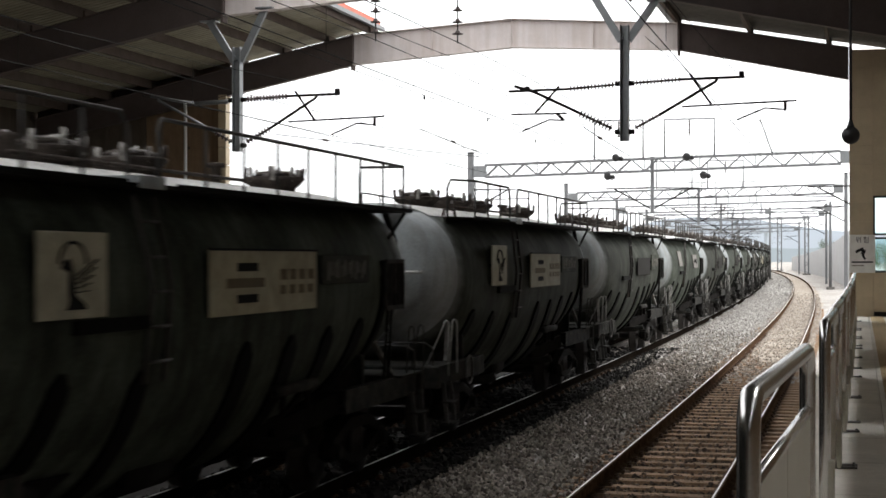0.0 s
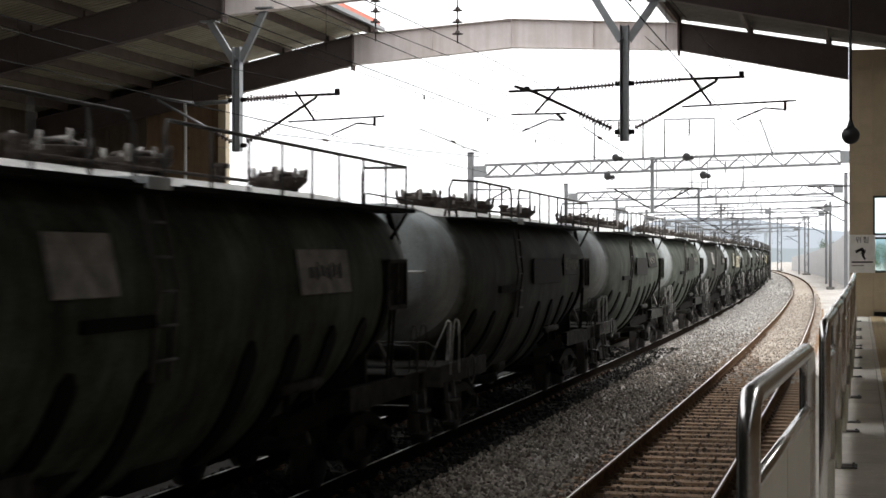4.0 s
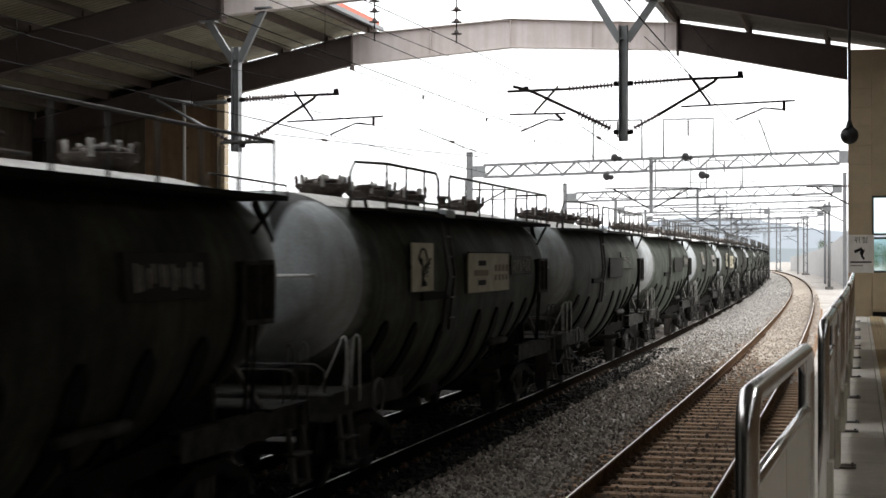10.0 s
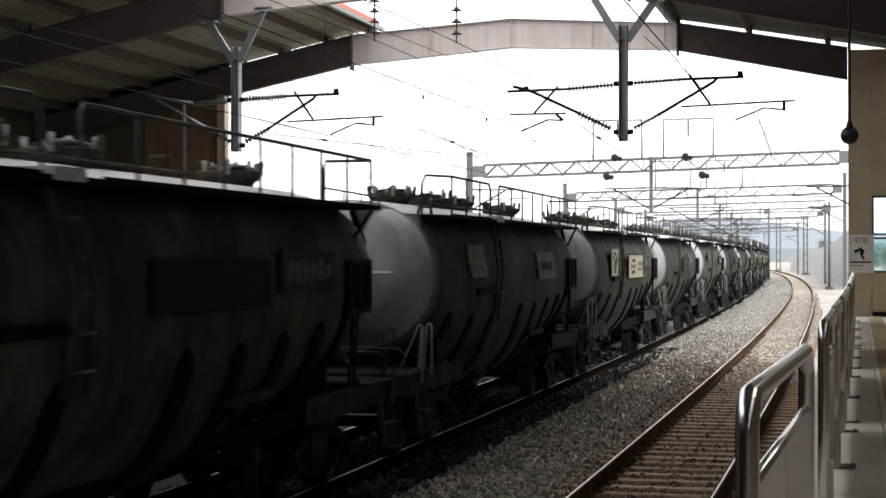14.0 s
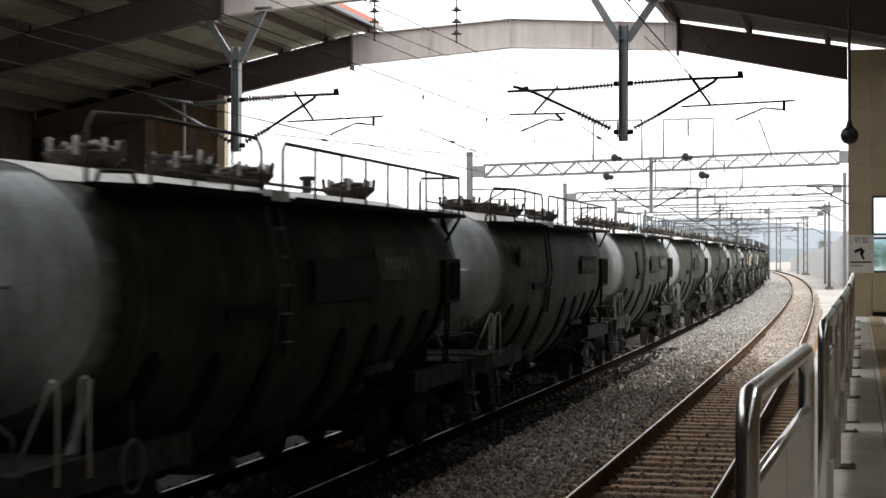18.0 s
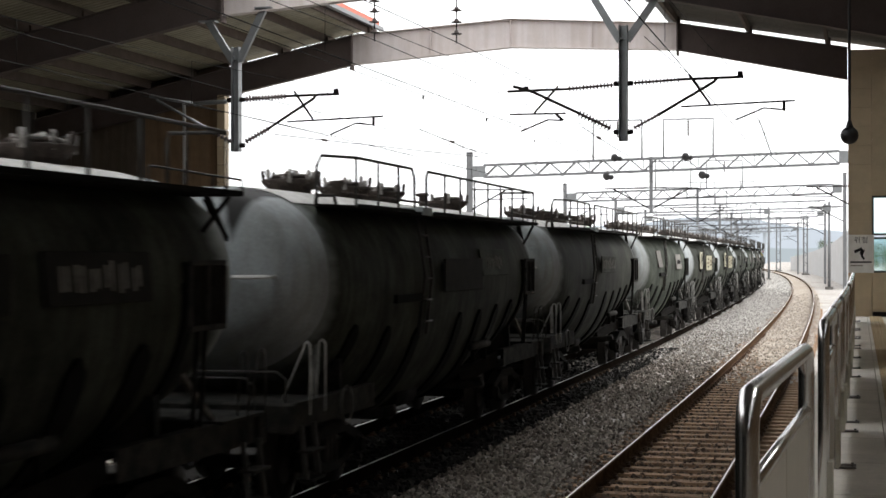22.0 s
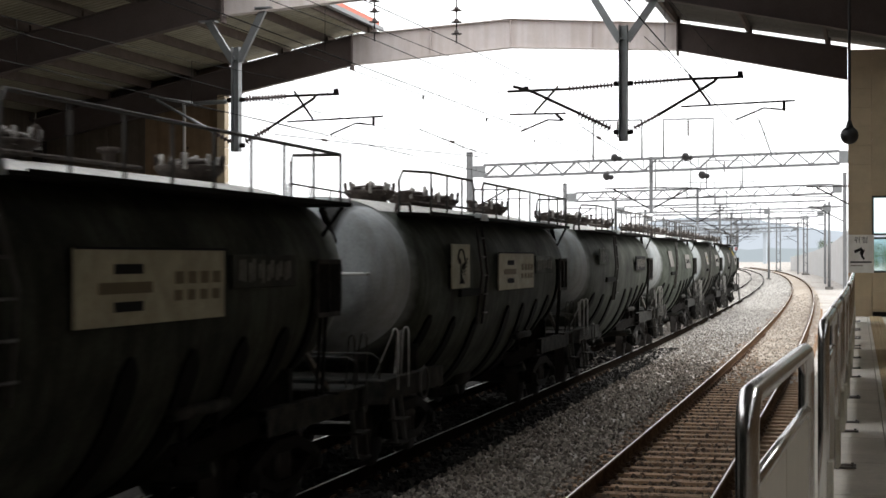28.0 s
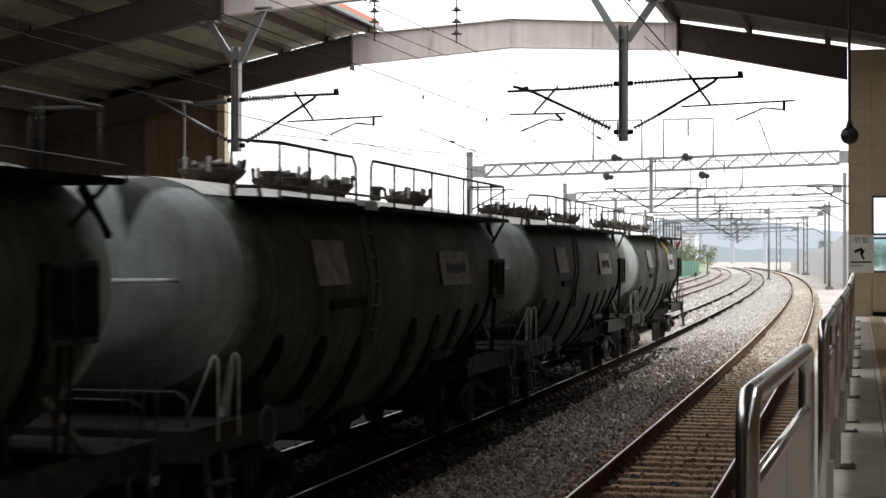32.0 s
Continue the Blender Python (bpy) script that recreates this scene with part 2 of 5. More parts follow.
def wedge_cap():
    """Cement-coated steel with a dark wedge: grime and walkway shade painted below the top."""
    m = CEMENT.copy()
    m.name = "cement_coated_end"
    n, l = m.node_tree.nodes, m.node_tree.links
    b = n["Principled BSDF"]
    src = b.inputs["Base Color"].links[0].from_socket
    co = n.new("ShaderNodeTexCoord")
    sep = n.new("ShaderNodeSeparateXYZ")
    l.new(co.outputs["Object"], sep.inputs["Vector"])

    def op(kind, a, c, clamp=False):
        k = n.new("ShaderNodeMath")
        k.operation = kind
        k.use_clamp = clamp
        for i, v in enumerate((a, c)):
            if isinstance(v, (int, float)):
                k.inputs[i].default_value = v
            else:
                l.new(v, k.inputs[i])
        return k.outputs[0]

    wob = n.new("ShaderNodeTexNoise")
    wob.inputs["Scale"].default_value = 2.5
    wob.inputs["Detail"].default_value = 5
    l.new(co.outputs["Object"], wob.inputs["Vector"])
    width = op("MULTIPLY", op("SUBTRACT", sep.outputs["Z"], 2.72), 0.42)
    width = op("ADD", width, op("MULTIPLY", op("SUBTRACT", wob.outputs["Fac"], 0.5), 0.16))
    off = op("ABSOLUTE", op("SUBTRACT", sep.outputs["X"], WEDGE_X), 0.0)
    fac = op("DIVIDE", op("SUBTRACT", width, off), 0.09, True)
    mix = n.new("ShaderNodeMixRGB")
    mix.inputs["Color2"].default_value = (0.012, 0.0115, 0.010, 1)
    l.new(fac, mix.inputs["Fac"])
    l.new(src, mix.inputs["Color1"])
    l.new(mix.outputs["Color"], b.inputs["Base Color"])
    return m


def dusted_barrel(name, side, near, full, most, pale=0.20):
    """Barrel paint over which the cement dust of a head has been blown in streaks; side is the head's sign."""
    m = BARREL.copy()
    m.name = name
    n, l = m.node_tree.nodes, m.node_tree.links
    b = n["Principled BSDF"]
    src = b.inputs["Base Color"].links[0].from_socket
    co = n.new("ShaderNodeTexCoord")
    sep = n.new("ShaderNodeSeparateXYZ")
    l.new(co.outputs["Object"], sep.inputs["Vector"])
    far = n.new("ShaderNodeMath")
    far.operation = "MULTIPLY"
    far.inputs[1].default_value = side
    l.new(sep.outputs["Y"], far.inputs[0])
    mp = n.new("ShaderNodeMapping")
    mp.inputs["Scale"].default_value = (2.0, 0.6, 3.0)
    l.new(co.outputs["Object"], mp.inputs["Vector"])
    wob = n.new("ShaderNodeTexNoise")
    wob.inputs["Scale"].default_value = 2.0
    wob.inputs["Detail"].default_value = 6
    l.new(mp.outputs["Vector"], wob.inputs["Vector"])
    tot = n.new("ShaderNodeMath")
    tot.operation = "MULTIPLY_ADD"
    tot.inputs[1].default_value = 0.55
    l.new(wob.outputs["Fac"], tot.inputs[0])
    l.new(far.outputs[0], tot.inputs[2])
    ran = n.new("ShaderNodeMapRange")
    ran.interpolation_type = "SMOOTHSTEP"
    ran.inputs["From Min"].default_value, ran.inputs["From Max"].default_value = near, full
    ran.inputs["To Max"].default_value = most
    l.new(tot.outputs[0], ran.inputs["Value"])
    mix = n.new("ShaderNodeMixRGB")
    mix.inputs["Color2"].default_value = (pale, pale * 1.07, pale * 1.03, 1)
    l.new(ran.outputs["Result"], mix.inputs["Fac"])
    l.new(src, mix.inputs["Color1"])
    l.new(mix.outputs["Color"], b.inputs["Base Color"])
    return m


WEDGE_X = 0.52
BARREL_ENDS = dusted_barrel("grimy_barrel_dusty_end", -1, 5.24, 5.62, 0.85)
CAP_SOOTY = dusted_barrel("sooty_dusted_head", 1, 5.56, 6.10, 0.9, 0.27)
CAP = wedge_cap()
GLASS = glass_material()


def sheet_material(name, colour):
    """A mottled translucent sheet that passes soft fill light."""
    m = bpy.data.materials.new(name)
    m.use_nodes = True
    n, l = m.node_tree.nodes, m.node_tree.links
    tr = n.new("ShaderNodeBsdfTranslucent")
    co = n.new("ShaderNodeTexCoord")
    tex = n.new("ShaderNodeTexNoise")
    tex.inputs["Scale"].default_value = 1.5
    tex.inputs["Detail"].default_value = 6
    l.new(co.outputs["Object"], tex.inputs["Vector"])
    r = n.new("ShaderNodeValToRGB")
    r.color_ramp.elements[0].color = (colour[0] * 0.6, colour[1] * 0.6, colour[2] * 0.55, 1)
    r.color_ramp.elements[1].color = (*colour, 1)
    l.new(tex.outputs["Fac"], r.inputs["Fac"])
    l.new(r.outputs["Color"], tr.inputs["Color"])
    l.new(tr.outputs["BSDF"], n["Material Output"].inputs["Surface"])
    return m


FILL_SHEET = sheet_material("fill_light_sheet", (0.42, 0.42, 0.39))


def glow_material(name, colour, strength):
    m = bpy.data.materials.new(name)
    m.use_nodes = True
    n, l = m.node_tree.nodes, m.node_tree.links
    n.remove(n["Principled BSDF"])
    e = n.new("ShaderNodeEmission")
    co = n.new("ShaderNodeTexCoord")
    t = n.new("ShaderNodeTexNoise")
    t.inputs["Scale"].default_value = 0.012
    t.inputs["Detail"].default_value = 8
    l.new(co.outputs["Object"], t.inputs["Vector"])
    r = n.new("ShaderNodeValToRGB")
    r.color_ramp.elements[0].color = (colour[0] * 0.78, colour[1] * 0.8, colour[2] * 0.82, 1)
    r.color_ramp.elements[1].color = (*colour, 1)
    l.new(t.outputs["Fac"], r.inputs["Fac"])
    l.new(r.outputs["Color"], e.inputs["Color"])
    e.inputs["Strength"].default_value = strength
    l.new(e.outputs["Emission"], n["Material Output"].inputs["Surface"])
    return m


# backdrops glow on their own; distance haze is painted into their colours
NEARHILL = glow_material("tree_line_haze_glow", (0.44, 0.49, 0.52), 1.0)
HILL = glow_material("hill_haze_glow", (0.57, 0.62, 0.68), 1.0)


# ---- mesh helpers ----
class Geo:
    """Collects pieces of one mesh."""

    def __init__(self):
        self.v, self.f, self.s = [], [], []

    def add(self, verts, faces, smooth=False):
        o = len(self.v)
        self.v += [tuple(p) for p in verts]
        self.f += [tuple(i + o for i in f) for f in faces]
        self.s += [smooth] * len(faces)
        return self

    def box(self, centre, size, rot=None, bevel=0.0):
        x, y, z = (a / 2 for a in size)
        if bevel:
            e = min(bevel, x * 0.9, y * 0.9, z * 0.9)
            pts = []
            for sx in (-1, 1):
                for sy in (-1, 1):
                    for sz in (-1, 1):
                        pts += [(sx * x, sy * (y - e), sz * (z - e)), (sx * (x - e), sy * y, sz * (z - e)), (sx * (x - e), sy * (y - e), sz * z)]
            idx = lambda sx, sy, sz, k: ((sx > 0) * 4 + (sy > 0) * 2 + (sz > 0)) * 3 + k
            fs = []
            for s in (-1, 1):
                q = [idx(s, -1, -1, 0), idx(s, 1, -1, 0), idx(s, 1, 1, 0), idx(s, -1, 1, 0)]
                fs.append(q if s > 0 else q[::-1])
                q = [idx(-1, s, -1, 1), idx(-1, s, 1, 1), idx(1, s, 1, 1), idx(1, s, -1, 1)]
                fs.append(q if s > 0 else q[::-1])
                q = [idx(-1, -1, s, 2), idx(1, -1, s, 2), idx(1, 1, s, 2), idx(-1, 1, s, 2)]
                fs.append(q if s > 0 else q[::-1])
            for a in (-1, 1):
                for b in (-1, 1):
                    fs.append([idx(a, b, -1, 0), idx(a, b, 1, 0), idx(a, b, 1, 1), idx(a, b, -1, 1)][:: 1 if a * b > 0 else -1])
                    fs.append([idx(a, -1, b, 0), idx(a, -1, b, 2), idx(a, 1, b, 2), idx(a, 1, b, 0)][:: 1 if a * b > 0 else -1])
                    fs.append([idx(-1, a, b, 1), idx(1, a, b, 1), idx(1, a, b, 2), idx(-1, a, b, 2)][:: -1 if a * b > 0 else 1])
                    for c in (-1, 1):
                        fs.append([idx(a, b, c, 0), idx(a, b, c, 1), idx(a, b, c, 2)][:: 1 if a * b * c > 0 else -1])
        else:
            pts = [(sx * x, sy * y, sz * z) for sx in (-1, 1) for sy in (-1, 1) for sz in (-1, 1)]
            fs = [(0, 1, 3, 2), (4, 6, 7, 5), (0, 4, 5, 1), (2, 3, 7, 6), (0, 2, 6, 4), (1, 5, 7, 3)]
        m = Matrix.Translation(centre) @ (rot.to_4x4() if rot else Matrix())
        return self.add([m @ Vector(p) for p in pts], fs)

    def beam(self, a, b, w, h=None, up=(0, 0, 1)):
        """A square bar from a to b."""
        h = h or w
        a, b = Vector(a), Vector(b)
        d = (b - a).normalized()
        s = d.cross(Vector(up))
        if s.length < 1e-4:
            s = d.cross(Vector((1, 0, 0)))
        s.normalize()
        t = s.cross(d)
        c = [(-w / 2, -h / 2), (w / 2, -h / 2), (w / 2, h / 2), (-w / 2, h / 2)]
        pts = [p + s * u + t * v for p in (a, b) for u, v in c]
        return self.add(pts, [(0, 1, 2, 3), (7, 6, 5, 4), (0, 4, 5, 1), (1, 5, 6, 2), (2, 6, 7, 3), (3, 7, 4, 0)])

    def tube(self, points, r, seg=8, closed=False, caps=True):
        """A round bar along points; r is one radius or one for each point."""
        P = [Vector(p) for p in points]
        n = len(P)
        rs = r if isinstance(r, (list, tuple)) else [r] * n
        rings = []
        last = None
        for i, p in enumerate(P):
            a = P[i - 1] if i else (P[-1] if closed else P[0])
            b = P[i + 1] if i < n - 1 else (P[0] if closed else P[-1])
            d = (b - a)
            d = d.normalized() if d.length > 1e-9 else Vector((0, 0, 1))
            if last is None:
                s = d.cross(Vector((0, 0, 1)))
                if s.length < 1e-3:
                    s = d.cross(Vector((1, 0, 0)))
            else:
                s = last - d * last.dot(d)
            s.normalize()
            last = s
            t = d.cross(s)
            rings += [p + (s * math.cos(2 * math.pi * k / seg) + t * math.sin(2 * math.pi * k / seg)) * rs[i] for k in range(seg)]
        fs = []
        for i in range(n if closed else n - 1):
            j = (i + 1) % n
            fs += [(i * seg + k, i * seg + (k + 1) % seg, j * seg + (k + 1) % seg, j * seg + k) for k in range(seg)]
        o = len(self.v)
        self.add(rings, fs, True)
        if caps and not closed:
            self.f += [tuple(o + k for k in reversed(range(seg))), tuple(o + (n - 1) * seg + k for k in range(seg))]
            self.s += [False, False]
        return self

    def lathe(self, profile, axis_a, axis_d, seg=24, smooth=True):
        """Turns (distance along, radius) pairs about an axis."""
        a, d = Vector(axis_a), Vector(axis_d).normalized()
        return self.tube([a + d * u for u, _ in profile], [max(r, 1e-4) for _, r in profile], seg)

    def prism(self, outline, a, b):
        """Outline of points (u, v) in the plane across the way from a to b; see profile()."""
        a, b = Vector(a), Vector(b)
        d = (b - a).normalized()
        s = Vector((d.y, -d.x, 0)).normalized()
        n = len(outline)
        pts = [p + s * u + Vector((0, 0, v)) for p in (a, b) for u, v in outline]
        fs = [(i, (i + 1) % n, n + (i + 1) % n, n + i) for i in range(n)]
        fs += [tuple(reversed(range(n))), tuple(range(n, 2 * n))]
        return self.add(pts, fs)

    def mesh(self, name):
        me = bpy.data.meshes.new(name)
        me.from_pydata(self.v, [], self.f)
        me.polygons.foreach_set("use_smooth", self.s)
        me.update()
        return me


def part(name, geo, mat, parent=None, label="", at=None):
    """One mesh object under a thing or a part."""
    me = geo.mesh(name) if isinstance(geo, Geo) else geo
    if not me.materials:
        me.materials.append(mat)
    ob = new(name, me)
    ob.parent = parent
    if at is not None:
        ob.matrix_basis = at
    if label:
        ob["label"] = label
    return ob


def thing(name, label, category, group="", kind="", at=None):
    e = new(name)
    e.empty_display_size = 0.3
    if at is not None:
        e.matrix_basis = at
    return tagged(e, label, category, group, kind)


# ---- the line of the tracks ----
BEND_AT, BEND = 18.0, 6450.0


def bend(y):
    """Sideways shift of the tracks at y: straight, then a wide curve."""
    return -max(0.0, y - BEND_AT) ** 2 / BEND


def bend_turn(y):
    return math.atan(2 * max(0.0, y - BEND_AT) / BEND)


def on_track(x, y, z=0.0):
    return Vector((x + bend(y), y, z))


def stations(a, b):
    """Places along a track, denser in the curve."""
    ys = [a]
    while ys[-1] < b:
        ys.append(min(b, ys[-1] + (8 if ys[-1] > BEND_AT - 8 else 40)))
    return ys


T1, T2, T3, T4 = -2.28, -6.63, -11.0, -14.6
GAUGE = 0.7525

# ---- ground ----
def grid_sheet(xs, ys, height):
    g = Geo()
    n = len(xs)
    g.add([(x, y, height(x, y)) for y in ys for x in xs],
          [(j * n + i, j * n + i + 1, (j + 1) * n + i + 1, (j + 1) * n + i) for j in range(len(ys) - 1) for i in range(n - 1)], True)
    return g


def ground_height(x, y):
    z = -0.245 + (0.03 * noise.noise(Vector((x * 0.8, y * 0.8, 0))) if y < 60 else 0.0)
    if x > 1.0 + max(0, bend(y)) and y > 45:
        z -= min(0.5, 0.1 * (x - 1.0))
    return z


gx = [-1500, -600, -200, -80, -45, -30, -24, -20, -17, -15, -13, -11, -9, -7.6, -6.6, -5.6, -5, -4.5, -4, -3.4, -2.8, -2.2, -1.6, -1, -0.4, 1, 3, 6, 12, 25, 60, 200, 600, 1500]
gy = [-300, -120, -60, -30] + [-20 + 4 * i for i in range(8)] + [12 + 1.0 * i for i in range(60)] + [74 + 4 * i for i in range(60)] + [330, 380, 450, 600, 900, 1500, 3000]
ground = part("ground", grid_sheet(gx, gy, ground_height), BALLAST)
tagged(ground, "grey crushed-stone ballast bed stained brown near the rails", "ground", kind="structure")

# loose stones where the camera sees single ones
rng = random.Random(4)
ico_v = [(-0.5, 0, 0.8), (0.5, 0, 0.8), (0.8, 0.5, 0), (0.8, -0.5, 0), (0, 0.8, -0.4), (0, -0.8, -0.4), (-0.8, 0.5, 0), (-0.8, -0.5, 0)]
ico_f = [(0, 1, 2), (0, 2, 4), (0, 4, 6), (0, 6, 7), (0, 7, 5), (0, 5, 1), (1, 5, 3), (1, 3, 2), (2, 3, 4), (3, 5, 4), (4, 5, 7), (4, 7, 6)]


def stones(count, x0, x1, y0, y1, z, size):
    g = Geo()
    for _ in range(count):
        u = rng.random()
        y = y0 + (y1 - y0) * (u * u if y0 < 20 else rng.betavariate(1.5, 2.3))
        x = rng.uniform(x0, x1) + bend(y)
        s = size * rng.uniform(0.6, 1.35)
        m = Matrix.Translation((x, y, z + rng.uniform(-0.02, 0.02))) @ Euler((rng.random() * 6, rng.random() * 6, rng.random() * 6)).to_matrix().to_4x4()
        g.add([m @ Vector((a * s * rng.uniform(0.7, 1.3), b * s, c * s)) for a, b, c in ico_v], ico_f)
    return g


def scatter(count, x0, x1, y0, y1, z, size, mat, label):
    o = part("ballast_stones", stones(count, x0, x1, y0, y1, z, size), mat)
    return tagged(o, label, "ballast", kind="stuff")


scatter(15000, T2 + 1.42, T1 - 1.0, 13, 62, -0.212, 0.033, STONE, "loose angular grey ballast stones between the tracks")
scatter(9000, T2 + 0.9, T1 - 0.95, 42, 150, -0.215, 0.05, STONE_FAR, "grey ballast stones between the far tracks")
scatter(7000, T1 - 0.68, T1 + 0.68, 13, 48, -0.228, 0.036, STONE_RUST, "brownish ballast stones between the sleepers")
scatter(9000, T1 - 1.0, T1 + 1.1, 36, 130, -0.205, 0.045, STONE_TAN, "tan ballast stones covering the far sleepers")
scatter(1500, T1 - 1.3, T1 - 0.82, 13, 42, -0.215, 0.036, STONE_RUST, "brown ballast stones along the sleeper ends")
scatter(8500, T2 - 1.4, T2 + 1.46, 12, 50, -0.20, 0.050, STONE_OIL_SHADE, "ballast stones under the train, blackened with oil and painted-in shade")
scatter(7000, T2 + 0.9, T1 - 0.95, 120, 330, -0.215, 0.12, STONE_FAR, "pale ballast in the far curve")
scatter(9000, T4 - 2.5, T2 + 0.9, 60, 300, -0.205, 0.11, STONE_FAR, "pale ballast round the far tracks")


tan = Geo()
tan_ys = [44 + 2.0 * i for i in range(140)]
tan_pts = []
for y in tan_ys:
    for u in (-1.15, -0.5, 0.5, 1.2):
        jag = 0.25 * noise.noise(Vector((u * 3, y * 0.9, 7))) if abs(u) > 1 else 0
        tan_pts.append(on_track(T1 + u * min(1.0, 0.3 + 0.1 * (y - 44)) + jag, y, -0.190 if abs(u) < 1 else -0.25))
tan.add(tan_pts, [(j * 4 + i, j * 4 + i + 1, j * 4 + i + 5, j * 4 + i + 4) for j in range(len(tan_ys) - 1) for i in range(3)])
tagged(part("ballast_strip", tan, BALLAST_TAN), "rust-dusted tan ballast covering the far sleepers", "ballast", kind="structure")
# black strip where the passing train shades the ground, painted in with oil grime
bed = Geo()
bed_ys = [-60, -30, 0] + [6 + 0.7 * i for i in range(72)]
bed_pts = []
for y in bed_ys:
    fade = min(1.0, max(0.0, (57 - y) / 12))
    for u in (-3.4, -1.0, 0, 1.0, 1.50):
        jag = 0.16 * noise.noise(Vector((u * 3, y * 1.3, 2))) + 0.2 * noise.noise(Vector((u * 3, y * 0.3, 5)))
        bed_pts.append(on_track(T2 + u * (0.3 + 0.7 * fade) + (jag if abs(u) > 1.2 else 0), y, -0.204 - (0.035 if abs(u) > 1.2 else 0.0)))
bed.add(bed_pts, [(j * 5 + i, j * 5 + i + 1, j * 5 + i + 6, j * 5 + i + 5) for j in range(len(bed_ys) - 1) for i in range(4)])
tagged(part("track_bed", bed, OIL_SHADE_BED), "track bed under the train, black with oil and the train's painted shade", "track bed", kind="structure")

# ---- tracks ----
RAIL_SECTION = [(-0.07, -0.174), (0.07, -0.174), (0.07, -0.160), (0.012, -0.140), (0.010, -0.045), (0.035, -0.034), (0.035, -0.008), (0.024, 0.0), (-0.024, 0.0), (-0.035, -0.008), (-0.035, -0.034), (-0.010, -0.045), (-0.012, -0.140), (-0.07, -0.160)]
HEAD_SECTION = [(-0.011, -0.004), (0.011, -0.004), (0.010, 0.002), (-0.010, 0.002)]


def rail_geo(x, ys, section):
    g = Geo()
    n = len(section)
    pts = []
    for y in ys:
        t = bend_turn(y)
        s = Vector((math.cos(t), math.sin(t), 0))
        c = on_track(x, y)
        pts += [c + s * u + Vector((0, 0, v)) for u, v in section]
    fs = [(j * n + i, j * n + (i + 1) % n, (j + 1) * n + (i + 1) % n, (j + 1) * n + i) for j in range(len(ys) - 1) for i in range(n)]
    g.add(pts, fs)
    return g


def sleeper_geo():
    g = Geo()
    sec = [(-0.13, -0.36), (0.13, -0.36), (0.115, -0.196), (-0.115, -0.196)]
    o = [(-1.22, *p) for p in sec] + [(1.22, *p) for p in sec]
    g.add(o, [(3, 2, 1, 0), (4, 5, 6, 7), (0, 1, 5, 4), (1, 2, 6, 5), (2, 3, 7, 6), (3, 0, 4, 7)])
    return g


SLEEPER_MESH = sleeper_geo().mesh("sleeper")
SLEEPER_MESH.materials.append(SLEEPER)
OIL_SHADE_MESH = sleeper_geo().mesh("oily_shaded_sleeper")
OIL_SHADE_MESH.materials.append(SLEEPER_OIL_SHADE)
clip = Geo()
for s in (-1, 1):
    clip.box((s * 0.085, 0, -0.171), (0.06, 0.13, 0.03))
    clip.tube([(s * 0.06, -0.05, -0.151), (s * 0.10, -0.02, -0.136), (s * 0.10, 0.03, -0.136), (s * 0.06, 0.05, -0.151)], 0.012, 6)
clip.box((0, 0, -0.183), (0.24, 0.17, 0.015))
CLIP_MESH = clip.mesh("rail_clip")
CLIP_MESH.materials.append(CLIP)


def railway(x, a, b, label, single=None, near_mat=None, far_mat=None):
    t = thing("railway_track", label, "railway track", kind="structure")
    ys = stations(a, b)
    for s in (-1, 1):
        r = part("rail", rail_geo(x + s * GAUGE, ys, RAIL_SECTION), RAIL_OIL_SHADE if near_mat else RAILSIDE, t, "rust-brown rail")
        part("rail_head", rail_geo(x + s * GAUGE, ys, HEAD_SECTION), RAILHEAD, r, "polished running surface")
    rest = Geo()
    y = a
    while y < b:
        m = Matrix.Translation(on_track(x, y)) @ Matrix.Rotation(bend_turn(y), 4, "Z")
        if single and single[0] < y < single[1]:
            sl = part("sleeper", OIL_SHADE_MESH if near_mat else SLEEPER_MESH, near_mat or SLEEPER, t, at=m)
            for s in (-1, 1):
                part("rail_clip", CLIP_MESH, CLIP, sl, at=Matrix.Translation((s * GAUGE, 0, 0)))
        elif -20 < y < 90:
            sec = [(-0.13, -0.3), (0.13, -0.3), (0.115, -0.196), (-0.115, -0.196)]
            o = [m @ Vector((e, *p)) for e in (-1.22, 1.22) for p in sec]
            rest.add(o, [(3, 2, 1, 0), (4, 5, 6, 7), (0, 1, 5, 4), (1, 2, 6, 5), (2, 3, 7, 6), (3, 0, 4, 7)])
        y += 0.6
    if rest.v:
        r = part("far_sleepers", rest, far_mat or SLEEPER, t)
        r["kind"] = "stuff"
    return t


railway(T1, -60, 420, "rusty rails on rust-stained sleepers beside the platform, empty track", single=(14, 60))
railway(T2, -320, 420, "rails under the passing cement train", single=(14, 40), near_mat=SLEEPER_OIL_SHADE, far_mat=SLEEPER_PALE)
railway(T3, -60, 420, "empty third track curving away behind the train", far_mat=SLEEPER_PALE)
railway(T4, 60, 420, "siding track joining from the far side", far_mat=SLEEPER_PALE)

# ---- platform ----
P_TOP, P_END = 1.14, 41.0
plat = thing("platform", "grey concrete station platform with a worn yellow tactile strip", "platform", kind="structure")
EDGE = -0.50
for i in range(50):
    y = -40 + 1.62 * i
    part("edge_slab", Geo().box((EDGE + 0.35, y + 0.81, P_TOP - 0.06), (0.70, 1.612, 0.12), bevel=0.008), CONCRETE, plat)
part("deck", Geo().box((EDGE + 0.706 + 2.6, (P_END - 40) / 2, P_TOP - 0.063), (5.2, P_END + 40, 0.12)), CONCRETE, plat)
